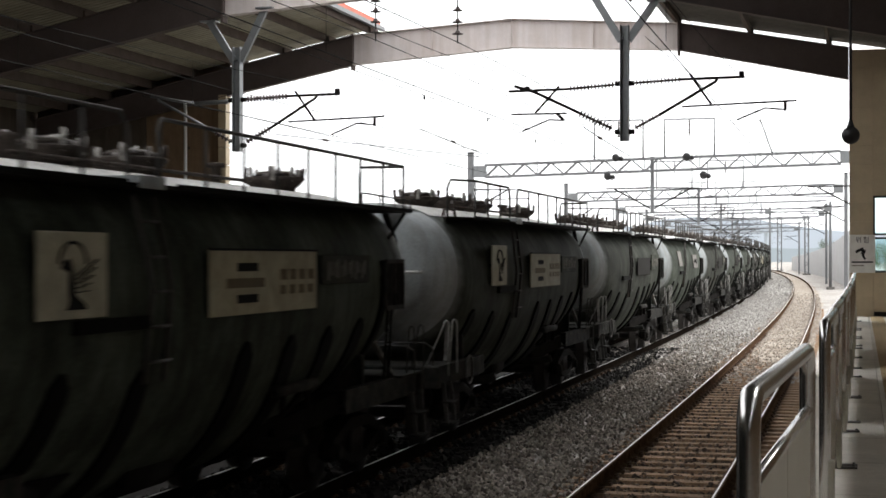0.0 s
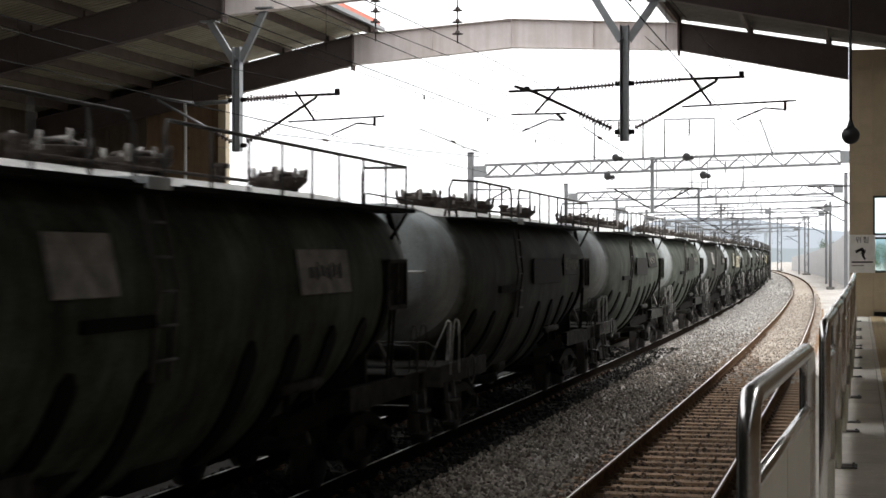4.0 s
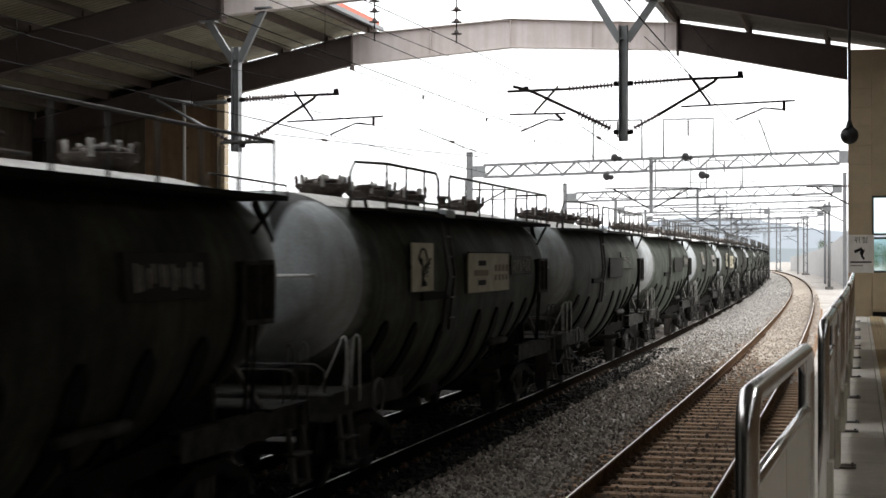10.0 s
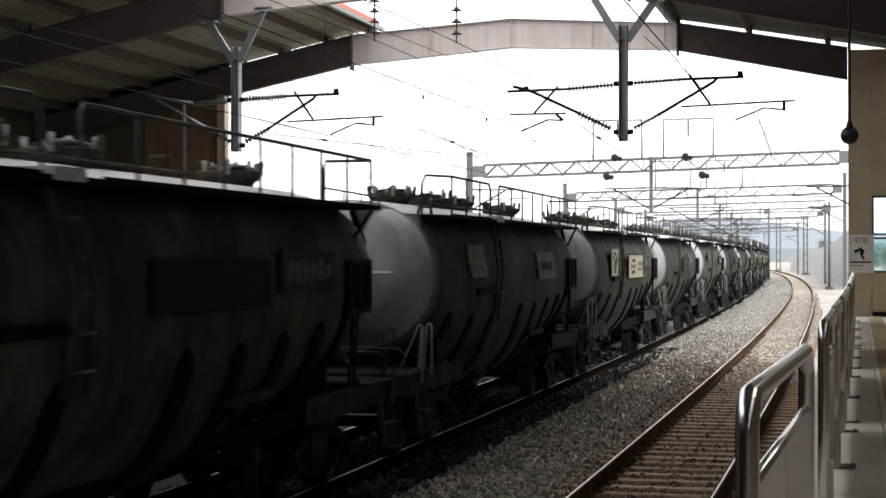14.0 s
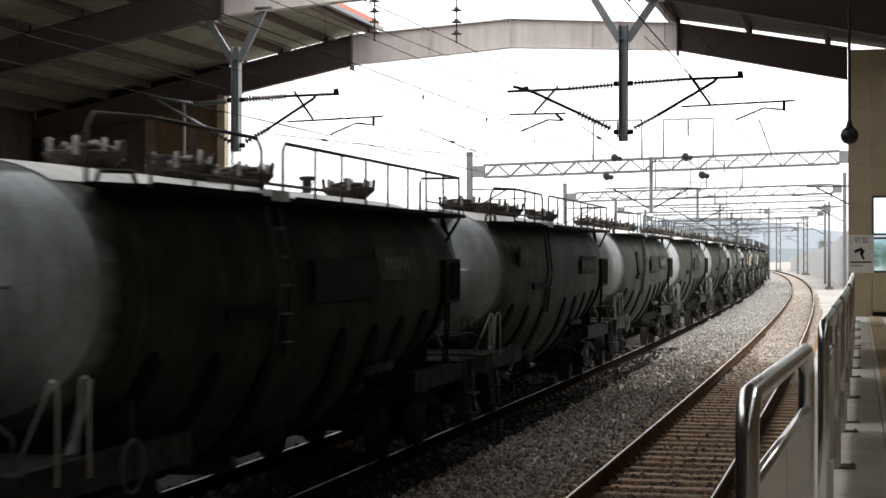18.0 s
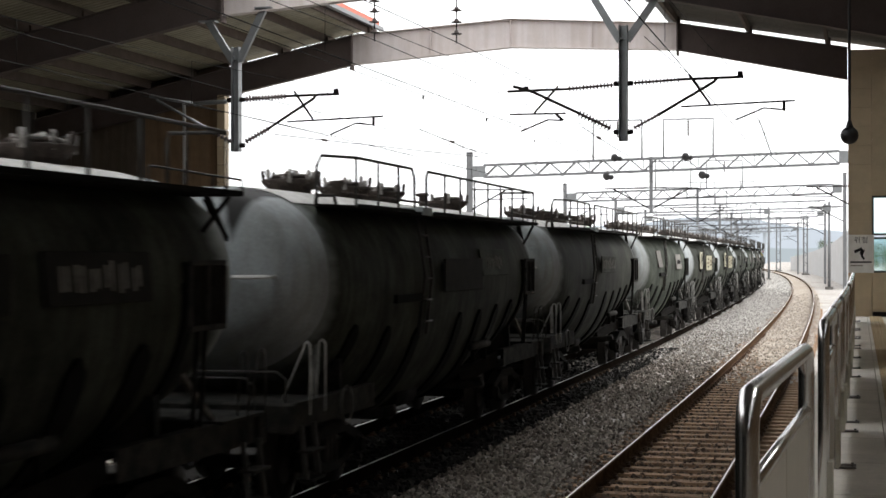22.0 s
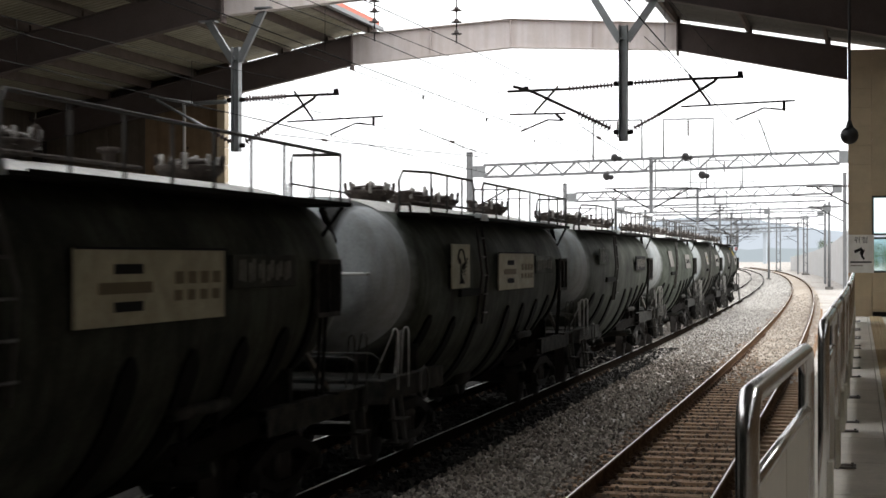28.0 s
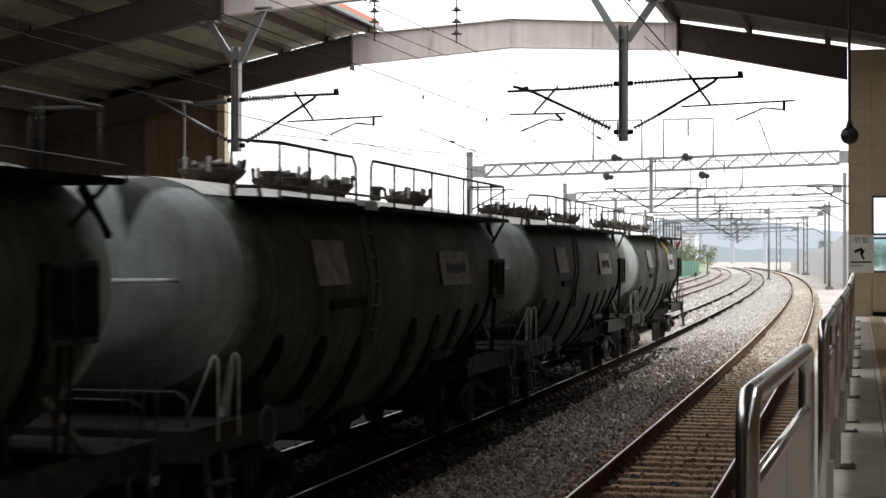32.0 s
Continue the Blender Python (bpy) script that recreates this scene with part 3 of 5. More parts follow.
part("platform_wall", Geo().box((EDGE + 2.95, (P_END - 40) / 2, 0.4), (5.7, P_END + 40, 1.24)), CURB, plat, "stained concrete retaining wall")
tile = Geo().box((0, 0, 0), (0.29, 0.29, 0.012), bevel=0.004)
for k in range(4):
    tile.box((-0.105 + 0.07 * k, 0, 0.008), (0.032, 0.27, 0.008))
TILE_MESH = tile.mesh("tactile_tile")
TILE_MESH.materials.append(TACTILE)
for i in range(100):
    part("tactile_tile", TILE_MESH, TACTILE, plat, at=Matrix.Translation((0.40 + 0.003 * (i % 3), 11 + 0.3 * i, P_TOP + 0.003)))


# ---- platform fence ----
def fence_section(y0, y1, x0, x1, posts):
    """A stainless barrier with a rounded top rail, an open strip, a lower rail and a closed panel."""
    L = y1 - y0
    turn = math.atan2(x0 - x1, L)
    t = thing("platform_fence", "brushed stainless platform fence with rounded top rail and closed panels", "fence", "platform fences",
              at=Matrix.Translation((x0, y0, P_TOP)) @ Matrix.Rotation(turn, 4, "Z"))
    r = 0.032
    arc = [(0, r + 0.10 * (1 - math.cos(a)), 0.97 + 0.10 * math.sin(a)) for a in [radians(15 * i) for i in range(7)]]
    arc2 = [(0, L - p[1], p[2]) for p in reversed(arc)]
    path = [(0, r, 0.0)] + [(0, r, 0.5)] + arc + arc2 + [(0, L - r, 0.5), (0, L - r, 0.0)]
    part("frame_rail", Geo().tube(path, r, 12), STAINLESS, t, "polished round frame rail")
    part("lower_rail", Geo().tube([(0, r, 0.83), (0, L - r, 0.83)], 0.020, 10), STAINLESS, t)
    n = max(1, round(L / 1.1))
    for i in range(n):
        a, b = r + 0.02 + (L - 2 * r - 0.04) * i / n, r + 0.02 + (L - 2 * r - 0.04) * (i + 1) / n
        part("panel", Geo().box((0, (a + b) / 2, 0.455), (0.022, b - a - 0.012, 0.71), bevel=0.006), PANEL, t, "dull brushed steel panel")
    for i in range(posts):
        y = r + (L - 2 * r) * i / max(1, posts - 1)
        p = part("post", Geo().box((0.032, y, 0.17), (0.04, 0.06, 0.34), bevel=0.008), PANEL, t)
        part("foot_plate", Geo().box((0.10, y, 0.012), (0.11, 0.08, 0.014), bevel=0.003).tube([(0.13, y, 0.012), (0.13, y, 0.032)], 0.010, 6), CURB, p, "dark bolted foot plate")
    return t


for y0, y1, x0, x1, k in ((4.32, 6.72, -0.283, -0.20, 2), (9.1, 11.5, -0.183, -0.17, 2), (11.55, 13.9, -0.17, -0.155, 2), (14.6, 17.2, -0.147, -0.135, 2), (17.25, 20.2, -0.135, -0.125, 2), (21.7, 24.0, -0.12, -0.115, 2),
                          (24.05, 26.5, -0.115, -0.11, 2), (27.2, 29.6, -0.11, -0.11, 2), (30.2, 33.0, -0.11, -0.11, 2), (33.6, 37.6, -0.11, -0.11, 2)):
    fence_section(y0, y1, x0, x1, k)

# ---- end wall of the platform ----
wall = thing("wall_north", "beige tiled end wall with dark-framed windows at the platform's end", "wall", kind="structure")
WY = P_END - 0.1


def wall_block(x0, x1, z0, z1, name="wall_block", mat=WALLTILE, thick=0.25):
    return part(name, Geo().box(((x0 + x1) / 2, WY + thick / 2, (z0 + z1) / 2), (x1 - x0, thick, z1 - z0)), mat, wall)


wx0, wx1 = 0.32, 1.6
for row in range(13):
    z0 = P_TOP + 0.001 + row * 0.46
    part("tile", Geo().box((0.04, WY - 0.012, z0 + 0.228), (0.552, 0.03, 0.452), bevel=0.005), WALLTILE, wall)
wall_block(-0.235, wx0, P_TOP - 0.5, 7.6)
wall_block(wx0 + 0.002, wx1, P_TOP - 0.5, 2.2)
wall_block(wx0 + 0.002, wx1, 4.06, 7.6)
wall_block(wx1 + 0.002, 5.2, P_TOP - 0.5, 7.6)
for row in range(2):
    part("tile", Geo().box((0.96, WY - 0.012, P_TOP + 0.17 + 0.44 * row + 0.22), (1.25, 0.03, 0.432), bevel=0.005), WALLTILE, wall)
part("baseboard", Geo().box((0.96, WY - 0.02, P_TOP + 0.06), (1.25, 0.05, 0.118), bevel=0.005), DARK_STEEL, wall, "dark skirting")
win = thing("window_1", "dark-framed sliding window looking onto pale daylight", "window", kind="structure")
for z0, z1 in ((2.2, 3.06), (3.10, 4.06)):
    for a, b in ((wx0, 0.94), (0.96, wx1)):
        g = Geo()
        for (u0, u1, v0, v1) in ((a, b, z0, z0 + 0.05), (a, b, z1 - 0.05, z1), (a, a + 0.045, z0 + 0.05, z1 - 0.05), (b - 0.045, b, z0 + 0.05, z1 - 0.05)):
            g.box(((u0 + u1) / 2, WY + 0.1, (v0 + v1) / 2), (u1 - u0, 0.07, v1 - v0))
        f = part("window_frame", g, WINDOWFRAME, win)
        p = part("pane", Geo().box(((a + b) / 2, WY + 0.1, (z0 + z1) / 2), (b - a - 0.09, 0.008, z1 - z0 - 0.1)), GLASS, f)
        p.visible_shadow = False

sign = thing("warning_sign", "white rectangular danger sign with black lettering and a dark figure", "sign")
part("board", Geo().box((0.065, WY - 0.05, 2.655), (0.60, 0.02, 0.92), bevel=0.006), SIGNWHITE, sign)
txt = bpy.data.curves.new("lettering", "FONT")
txt.body, txt.size, txt.extrude, txt.align_x = "위험", 0.17, 0.002, "CENTER"
txt.space_character = 1.25
lt = new("lettering", txt)
txt.materials.append(SIGNBLACK)
lt.parent = sign
lt.matrix_basis = Matrix.Translation((0.065, WY - 0.064, 2.93)) @ Matrix.Rotation(radians(90), 4, "X")
fig = Geo()
fig.box((0.0, WY - 0.063, 2.74), (0.20, 0.006, 0.07), Matrix.Rotation(radians(-25), 3, "Y"))
fig.box((0.09, WY - 0.063, 2.70), (0.09, 0.006, 0.13), Matrix.Rotation(radians(20), 3, "Y"))
fig.box((0.10, WY - 0.063, 2.58), (0.05, 0.006, 0.14), Matrix.Rotation(radians(-30), 3, "Y"))
part("figure_mark", fig, SIGNBLACK, sign)
part("text_bar", Geo().box((0.065, WY - 0.063, 2.455), (0.50, 0.006, 0.035)), SIGNBLACK, sign)
part("text_bar", Geo().box((-0.04, WY - 0.063, 2.37), (0.28, 0.006, 0.02)), INKBROWN, sign)

hang = thing("hanging_speaker", "black round loudspeaker hanging on a thin rod from the roof", "loudspeaker")
part("rod", Geo().tube([(-0.10, 20, 4.1), (-0.10, 20, 8.05)], 0.018, 8), BLACKPLASTIC, hang)
part("ball", Geo().lathe([(-0.106 * math.cos(radians(15 * i)), 0.106 * math.sin(radians(15 * i))) for i in range(13)], (-0.10, 20, 4.02), (0, 0, 1), 20), BLACKPLASTIC, hang)
part("collar", Geo().tube([(-0.10, 20, 4.10), (-0.10, 20, 4.14), (-0.10, 20, 4.20)], [0.055, 0.04, 0.022], 10), BLACKPLASTIC, hang)

# ---- hall over the tracks ----
MID = -8.60


def rafter_line(x):
    """Top of the frames: flat near the ridge, steeper outside."""
    d = abs(x - MID)
    if x < MID and d >= 4.24:
        return 8.386 - 0.22 * (d - 4.24)
    return 8.66 - 0.06 * d if d < 4.24 else 8.4056 - 0.178 * (d - 4.24)


def rafter_low(x):
    d = abs(x - MID)
    if x < MID and d >= 4.24:
        return 7.600 - 0.2075 * (d - 4.24)
    return 7.92 - 0.045 * d if d < 4.24 else 7.729 - 0.205 * (d - 4.24)


def frame_piece(xs, y, name, parent, mat=None):
    """An I-section that follows the roof line."""
    g = Geo()
    pts = []
    for x in xs:
        lo, hi = rafter_low(x), rafter_line(x)
        pts += [(x, y + u, v) for u, v in ((-0.125, lo), (0.125, lo), (0.125, lo + 0.016), (0.007, lo + 0.016), (0.007, hi - 0.016), (0.125, hi - 0.016),
                                           (0.125, hi), (-0.125, hi), (-0.125, hi - 0.016), (-0.007, hi - 0.016), (-0.007, lo + 0.016), (-0.125, lo + 0.016))]
    n = len(xs)
    fs = [(i * 12 + k, i * 12 + (k + 1) % 12, (i + 1) * 12 + (k + 1) % 12, (i + 1) * 12 + k) for i in range(n - 1) for k in range(12)]
    for o, q in ((0, 1), ((n - 1) * 12, -1)):
        for f in ((0, 1, 2, 11), (10, 3, 4, 9), (8, 5, 6, 7)):
            fs.append(tuple(o + k for k in f[::-q]))
    g.add(pts, fs)
    return part(name, g, mat or FRAMEPAINT, parent)


FRAMES_AT = [41.0, 32.0, 23.0, 14.0, 5.0, -4.0, -13.0, -22.0, -31.0, -40.0]
for fy in FRAMES_AT:
    fr = thing("portal_frame", "weathered grey-pink steel portal frame spanning the tracks under the roof", "steel frame", "portal frames")
    right_end = -0.25 if fy > 40 else 4.6
    frame_piece([MID - 4.24, MID, MID + 4.24], fy, "ridge_beam", fr)
    frame_piece([-22.0, MID - 4.25], fy, "rafter", fr, FRAME_SHADED)
    frame_piece([MID + 4.25, right_end], fy, "rafter", fr, FRAME_SHADED)
    for x in (MID - 4.245, MID + 4.245):
        p = part("splice_plate", Geo().box((x, fy, (rafter_line(x) + rafter_low(x)) / 2 - 0.05), (0.045, 0.27, rafter_line(x) - rafter_low(x) + 0.16), bevel=0.004), FRAME_SHADED, fr)
    for x in (MID - 2.1, MID, MID + 2.1):
        part("stiffener", Geo().box((x, fy, (rafter_line(x) + rafter_low(x)) / 2), (0.012, 0.22, rafter_line(x) - rafter_low(x) - 0.03)), FRAMEPAINT, fr)
    part("column", Geo().box((-21.85, fy, 2.6), (0.30, 0.25, 6.5)), COLUMN, fr)
    part("column", Geo().box((4.75, fy, 3.3), (0.30, 0.25, 6.6)), FRAME_SHADED, fr)

ROOF_A, ROOF_B = -45.0, 41.75


def roof_plane(x0, x1, name, label):
    r = thing(name, label, "roof", kind="structure")
    n = 5 if x1 > 0 else 8
    side = 1 if x1 > MID else -1
    lift = 0.245 if side < 0 else 0.20
    top = lambda x: rafter_line(x) + lift
    for i in range(n + 1):
        x = x0 + (x1 - x0) * i / n
        x += 0.1 * (1 if i == 0 else -1 if i == n else 0)
        part("purlin", Geo().box((x, (ROOF_A + ROOF_B) / 2, rafter_line(x) + lift / 2 - 0.004), (0.075, ROOF_B - ROOF_A, lift - 0.014)), PURLIN, r)
        for fy in FRAMES_AT[:2]:
            part("cleat", Geo().box((x + 0.07, fy, rafter_line(x) + 0.08), (0.05, 0.10, 0.16)), PURLIN, r)
    g = Geo()
    ribs = 420
    step = (ROOF_B - ROOF_A) / ribs
    ys = []
    for i in range(ribs):
        y = ROOF_A + i * step
        ys += [(y, 0), (y + step * 0.62, 0), (y + step * 0.70, 0.028), (y + step * 0.92, 0.028)]
    ys.append((ROOF_B, 0))
    m = len(ys)
    # unseen strip from 2.3 to 3.2 left out, added to light the platform
    strips = [(x0, x1)] if side < 0 else [(x0, 2.3), (3.2, x1)]
    for a, b in strips:
        g.add([(x, y, top(x) + h) for x in (a, b) for y, h in ys], [(i, i + 1, m + i + 1, m + i) for i in range(m - 1)])
    # added sheets dim parts of that strip
    if side > 0:
        for y0, y1 in ((-44, -34), (12.1, 22), (22.1, 32)):
            part("skylight_sheet", Geo().add([(x, y, top(x) + 0.03) for x in (2.3, 3.2) for y in (y0, y1)], [(0, 1, 3, 2)]), FILL_SHEET, r, "unseen translucent sheet added to pass soft fill light to the platform")
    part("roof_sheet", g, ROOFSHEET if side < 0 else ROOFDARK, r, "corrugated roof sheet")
    o = Geo()
    for a, b in strips:
        o.add([(x, y, top(x) + 0.10) for x in (a, b) for y in (ROOF_A, ROOF_B)], [(0, 1, 3, 2)])
    if side > 0:
        for i in range(18):
            y = ROOF_A + (ROOF_B - ROOF_A) * i / 18
            part("skylight_bar", Geo().beam((2.25, y, top(2.25) + 0.05), (3.25, y, top(3.25) + 0.05), 0.05), GALV, r)
    o.box((x1 if side < 0 else x0, (ROOF_A + ROOF_B) / 2, top(x1 if side < 0 else x0) + 0.05), (0.05, ROOF_B - ROOF_A, 0.22))
    part("roof_cover", o, REDSHEET, r, "orange-red roof edge")
    part("gutter", Geo().box((x1 + 0.09 if side < 0 else x0 - 0.09, (ROOF_A + ROOF_B) / 2, top(x1 if side < 0 else x0) - 0.06), (0.12, ROOF_B - ROOF_A, 0.10)), GALV, r)
    return r


roof_plane(-22.3, -12.35, "roof_west", "roof slope over the far side with an orange-red edge and olive corrugated underside")
roof_plane(-4.50, 4.9, "roof_east", "roof slope over the platform, dark underside with purlins")

# unseen ridge cover and back wall, added to keep daylight out of the hall
ridge = thing("roof_ridge", "unseen cover added over the ridge gap and back end to block daylight", "roof", kind="structure")
for i in range(5):
    y0 = -45 + 9.0 * i
    part("ridge_panel", Geo().box((MID, y0 + 4.5, 8.98), (8.6, 8.98, 0.12)), ROOFSHEET, ridge)
part("back_wall", Geo().box((-8.6, -45.2, 4.2), (27.5, 0.3, 9.4)), WALLBROWN, ridge)

west = thing("wall_west", "brown panelled side wall of the hall with pale end tiles", "wall", kind="structure")
for i in range(19):
    y0 = -45 + 4.545 * i
    part("wall_panel", Geo().box((-22.25, y0 + 2.27, 3.25), (0.22, 4.515, 7.35), bevel=0.01), WALLDARK, west)
for i in range(15):
    part("end_tile", Geo().box((-16.48, 41.05, 0.1 + 0.47 * i), (0.22, 0.30, 0.455), bevel=0.008), WALLTILE, west)
for i in range(5):
    x = -22.1 + 1.1 * i + 0.55
    part("end_panel", Geo().box((x, 41.30, (rafter_low(x) + 0.36) / 2), (1.09, 0.2, rafter_low(x) + 0.36), bevel=0.006), WALLBROWN if x > -19.2 else WALLDARK, west)
for i in range(6):
    x = -22.1 + 0.95 * i + 0.475
    part("gable_strip", Geo().box((x, 41.30, (rafter_low(x) + rafter_line(x)) / 2 + 0.20), (0.949, 0.06, 1.22)), WALLDARK, west)
pipe = thing("downpipe", "pale rainwater downpipe on the hall wall", "downpipe")
part("pipe", Geo().tube([(-17.5, 40.84, 0.4), (-17.5, 40.84, 6.5), (-17.5, 40.78, 6.72)], 0.05, 8), PALEWALL, pipe)
for z in (1.5, 3.5, 5.5):
    part("pipe_clip", Geo().box((-17.5, 40.9, z), (0.16, 0.10, 0.04)), DARK_STEEL, pipe)
part("west_platform", Geo().box((-17.6, -2, 0.45), (9.0, 85.8, 1.3)), CURB, west)
# wall out of view, added to stop light from the platform side
east = thing("wall_east", "unseen side wall added behind the platform to shut out side light", "wall", kind="structure")
for i in range(18):
    y0 = -45 + 4.8 * i
    part("wall_panel", Geo().box((5.15, y0 + 2.4, 4.0), (0.2, 4.77, 7.4), bevel=0.01), WALLBROWN, east)


# ---- overhead line supports in the hall ----
def ribbed(g, a, b, r, n):
    """A rod insulator with sheds from a to b."""
    a, b = Vector(a), Vector(b)
    pts, rs = [], []
    for i in range(n):
        for k, rr in ((0.05, 0.34), (0.40, 0.36), (0.46, 1.0), (0.62, 0.95), (0.7, 0.34)):
            pts.append(a + (b - a) * ((i + k) / n))
            rs.append(r * rr)
    g.tube(pts, rs, 10)
    return g


def drop_post(x, y, z_low, z_top, arms, drop=0.0):
    t = thing("catenary_drop_post", "galvanised drop post hanging from the roof frame with insulated cantilever arms", "catenary support", "catenary drop posts")
    sec = [(-0.085, -0.1), (-0.07, -0.1), (-0.07, 0.04), (0.07, 0.04), (0.07, -0.1), (0.085, -0.1), (0.085, 0.1), (0.07, 0.1), (0.07, 0.055), (-0.07, 0.055), (-0.07, 0.1), (-0.085, 0.1)]
    g = Geo()
    g.add([(x + u, y + v, z) for z in (z_low, z_top) for u, v in sec], [(i, (i + 1) % 12, 12 + (i + 1) % 12, 12 + i) for i in range(12)] + [tuple(o + i for i in f) for o in (0, 12) for f in ((0, 1, 2, 9, 10, 11), (2, 3, 8, 9), (3, 4, 5, 6, 7, 8))])
    part("post", g, GALV, t)
    for s in (-1, 1):
        part("brace", Geo().beam((x + s * 0.07, y, z_top - 0.30), (x + s * 0.62, y, rafter_low(x + s * 0.62) - 0.03), 0.10, 0.14), GALV, t)
        part("brace_plate", Geo().box((x + s * 0.62, y, rafter_low(x + s * 0.62) - 0.035), (0.36, 0.26, 0.03)), GALV, t)
    for dx, ins, low in arms:
        s = 1 if dx > 0 else -1
        for zz in (5.98, 5.03):
            if ins or zz > 5.5:
                part("arm_joint", Geo().tube([(x + s * 0.08, y, zz - drop), (x + s * 0.19, y, zz - drop)], 0.05, 8), DARK_STEEL, t)
        if not ins:
            part("insulator", Geo().tube([(x + s * 0.20, y, 5.95 - drop), (x + s * 0.24, y, 5.95 - drop), (x + s * 0.28, y, 5.95 - drop), (x + s * 0.95, y, 5.92 - drop)], [0.03, 0.06, 0.048, 0.045], 10), GALV, t)
            part("top_tube", Geo().tube([(x + s * 0.9, y, 5.92 - drop), (x + dx, y, 6.10 - drop)], 0.03, 8), GALV, t)
            part("insulator", ribbed(Geo(), (x + s * 0.12, y, 5.10 - drop), (x + s * 0.5, y, 5.32 - drop), 0.06, 5), INSULATOR, t)
            part("strut_tube", Geo().tube([(x + s * 0.5, y, 5.32 - drop), (x + dx * 0.92, y, 6.02 - drop)], 0.03, 8), GALV, t)
            continue
        tip = x + dx
        if low:
            part("insulator", ribbed(Geo(), (x + s * 0.2, y, 5.96 - drop), (x + s * 1.1, y, 5.90 - drop), 0.07, 13), INSULATOR, t)
            part("top_tube", Geo().tube([(x + s * 1.05, y, 5.90 - drop), (tip, y, 5.88 - drop)], 0.026, 8), DARK_STEEL, t)
            part("insulator", ribbed(Geo(), (x + s * 0.25, y, 5.10 - drop), (x + s * 0.9, y, 5.42 - drop), 0.08, 10), INSULATOR, t)
            part("strut_tube", Geo().tube([(x + s * 0.85, y, 5.40 - drop), (x + dx * 0.78, y, 5.86 - drop), (x + dx * 0.95, y, 5.98 - drop)], 0.030, 8), DARK_STEEL, t)
            part("messenger_clamp", Geo().box((x + dx * 0.84, y, 5.92 - drop), (0.10, 0.06, 0.10), bevel=0.01), DARK_STEEL, t)
            part("register_stay", Geo().tube([(x + s * 1.30, y, 5.96 - drop), (x + s * 1.78, y, 5.44 - drop)], 0.022, 8), DARK_STEEL, t)
            part("register_tube", Geo().tube([(x + s * 1.15, y, 5.42 - drop), (x + dx * 0.98, y, 5.42 - drop)], 0.018, 8), DARK_STEEL, t)
            part("steady_arm", Geo().tube([(x + s * 1.2, y, 5.28 - drop), (x + s * 1.5, y, 5.30 - drop), (x + s * 2.05, y, 5.08 - drop)], 0.018, 6), DARK_STEEL, t)
            part("steady_hanger", Geo().tube([(x + s * 1.35, y, 5.42 - drop), (x + s * 1.2, y, 5.28 - drop)], 0.026, 8), DARK_STEEL, t)
            continue
        part("insulator", ribbed(Geo(), (x + s * 0.2, y, 5.985 - drop), (x + s * 1.1, y, 6.03 - drop), 0.07, 13), INSULATOR, t)
        part("top_tube", Geo().tube([(x + s * 1.05, y, 6.03 - drop), (tip, y, 6.05 - drop)], 0.028, 8), DARK_STEEL, t)
        kx, kz = x + dx * 0.78, 6.00 - drop
        part("insulator", ribbed(Geo(), (x + s * 0.2, y, 5.10 - drop), (x + s * 0.72, y, 5.37 - drop), 0.07, 8), INSULATOR, t)
        part("strut_tube", Geo().tube([(x + s * 0.68, y, 5.35 - drop), (kx - s * 0.05, y, 5.97 - drop), (kx, y, kz + 0.04)], 0.030, 8), DARK_STEEL, t)
        part("register_tube", Geo().tube([(x + s * 1.12, y, 5.50 - drop), (x + dx * 1.42, y, 5.57 - drop)], 0.018, 8), DARK_STEEL, t)
        part("register_stay", Geo().tube([(x + s * 1.27, y, 6.13 - drop), (x + s * 1.68, y, 5.54 - drop)], 0.024, 8), DARK_STEEL, t)
        part("messenger_clamp", Geo().box((tip - s * 0.06, y, 6.10 - drop), (0.10, 0.06, 0.12), bevel=0.01), DARK_STEEL, t)
        hx = x + dx * 1.33
        part("steady_hanger", Geo().tube([(hx, y, 5.57 - drop), (hx, y, 5.38 - drop)], 0.028, 8), DARK_STEEL, t)
        part("steady_arm", Geo().tube([(hx, y, 5.40 - drop), (hx - s * 0.38, y, 5.44 - drop), (hx - s * 0.92, y, 5.22 - drop)], 0.018, 6), DARK_STEEL, t)
    return t


drop_post(-4.46, 32, 4.85, 7.12, [(2.32, True, False), (-2.32, True, True)])
drop_post(-12.55, 32, 4.77, 6.95, [(2.24, True, False), (-1.95, False, False)], drop=0.13)

for x, y, z0, z1 in ((-7.83, 32, 6.95, 7.90), (-9.55, 32, 7.05, 7.90)):
    t = thing("hanging_insulator", "brown disc insulator string hanging from the roof frame", "insulator", "hanging insulators")
    n = 4
    for i in range(n):
        zc = z0 + (z1 - z0) * (i + 0.5) / n
        part("disc", Geo().lathe([(-0.02, 0.02), (-0.015, 0.10), (0.0, 0.115), (0.02, 0.05), (0.06, 0.04), (0.07, 0.015)], (x, y, zc), (0, 0, 1), 14), INSULATOR, t)
    part("link", Geo().tube([(x, y, z0 - 0.08), (x, y, z1)], 0.014, 6), DARK_STEEL, t)


# ---- overhead wires ----
def wire(points, r, label):
    w = part("overhead_wire", Geo().tube(points, r, 5), WIRE)
    return tagged(w, label, "wire", "overhead wires")


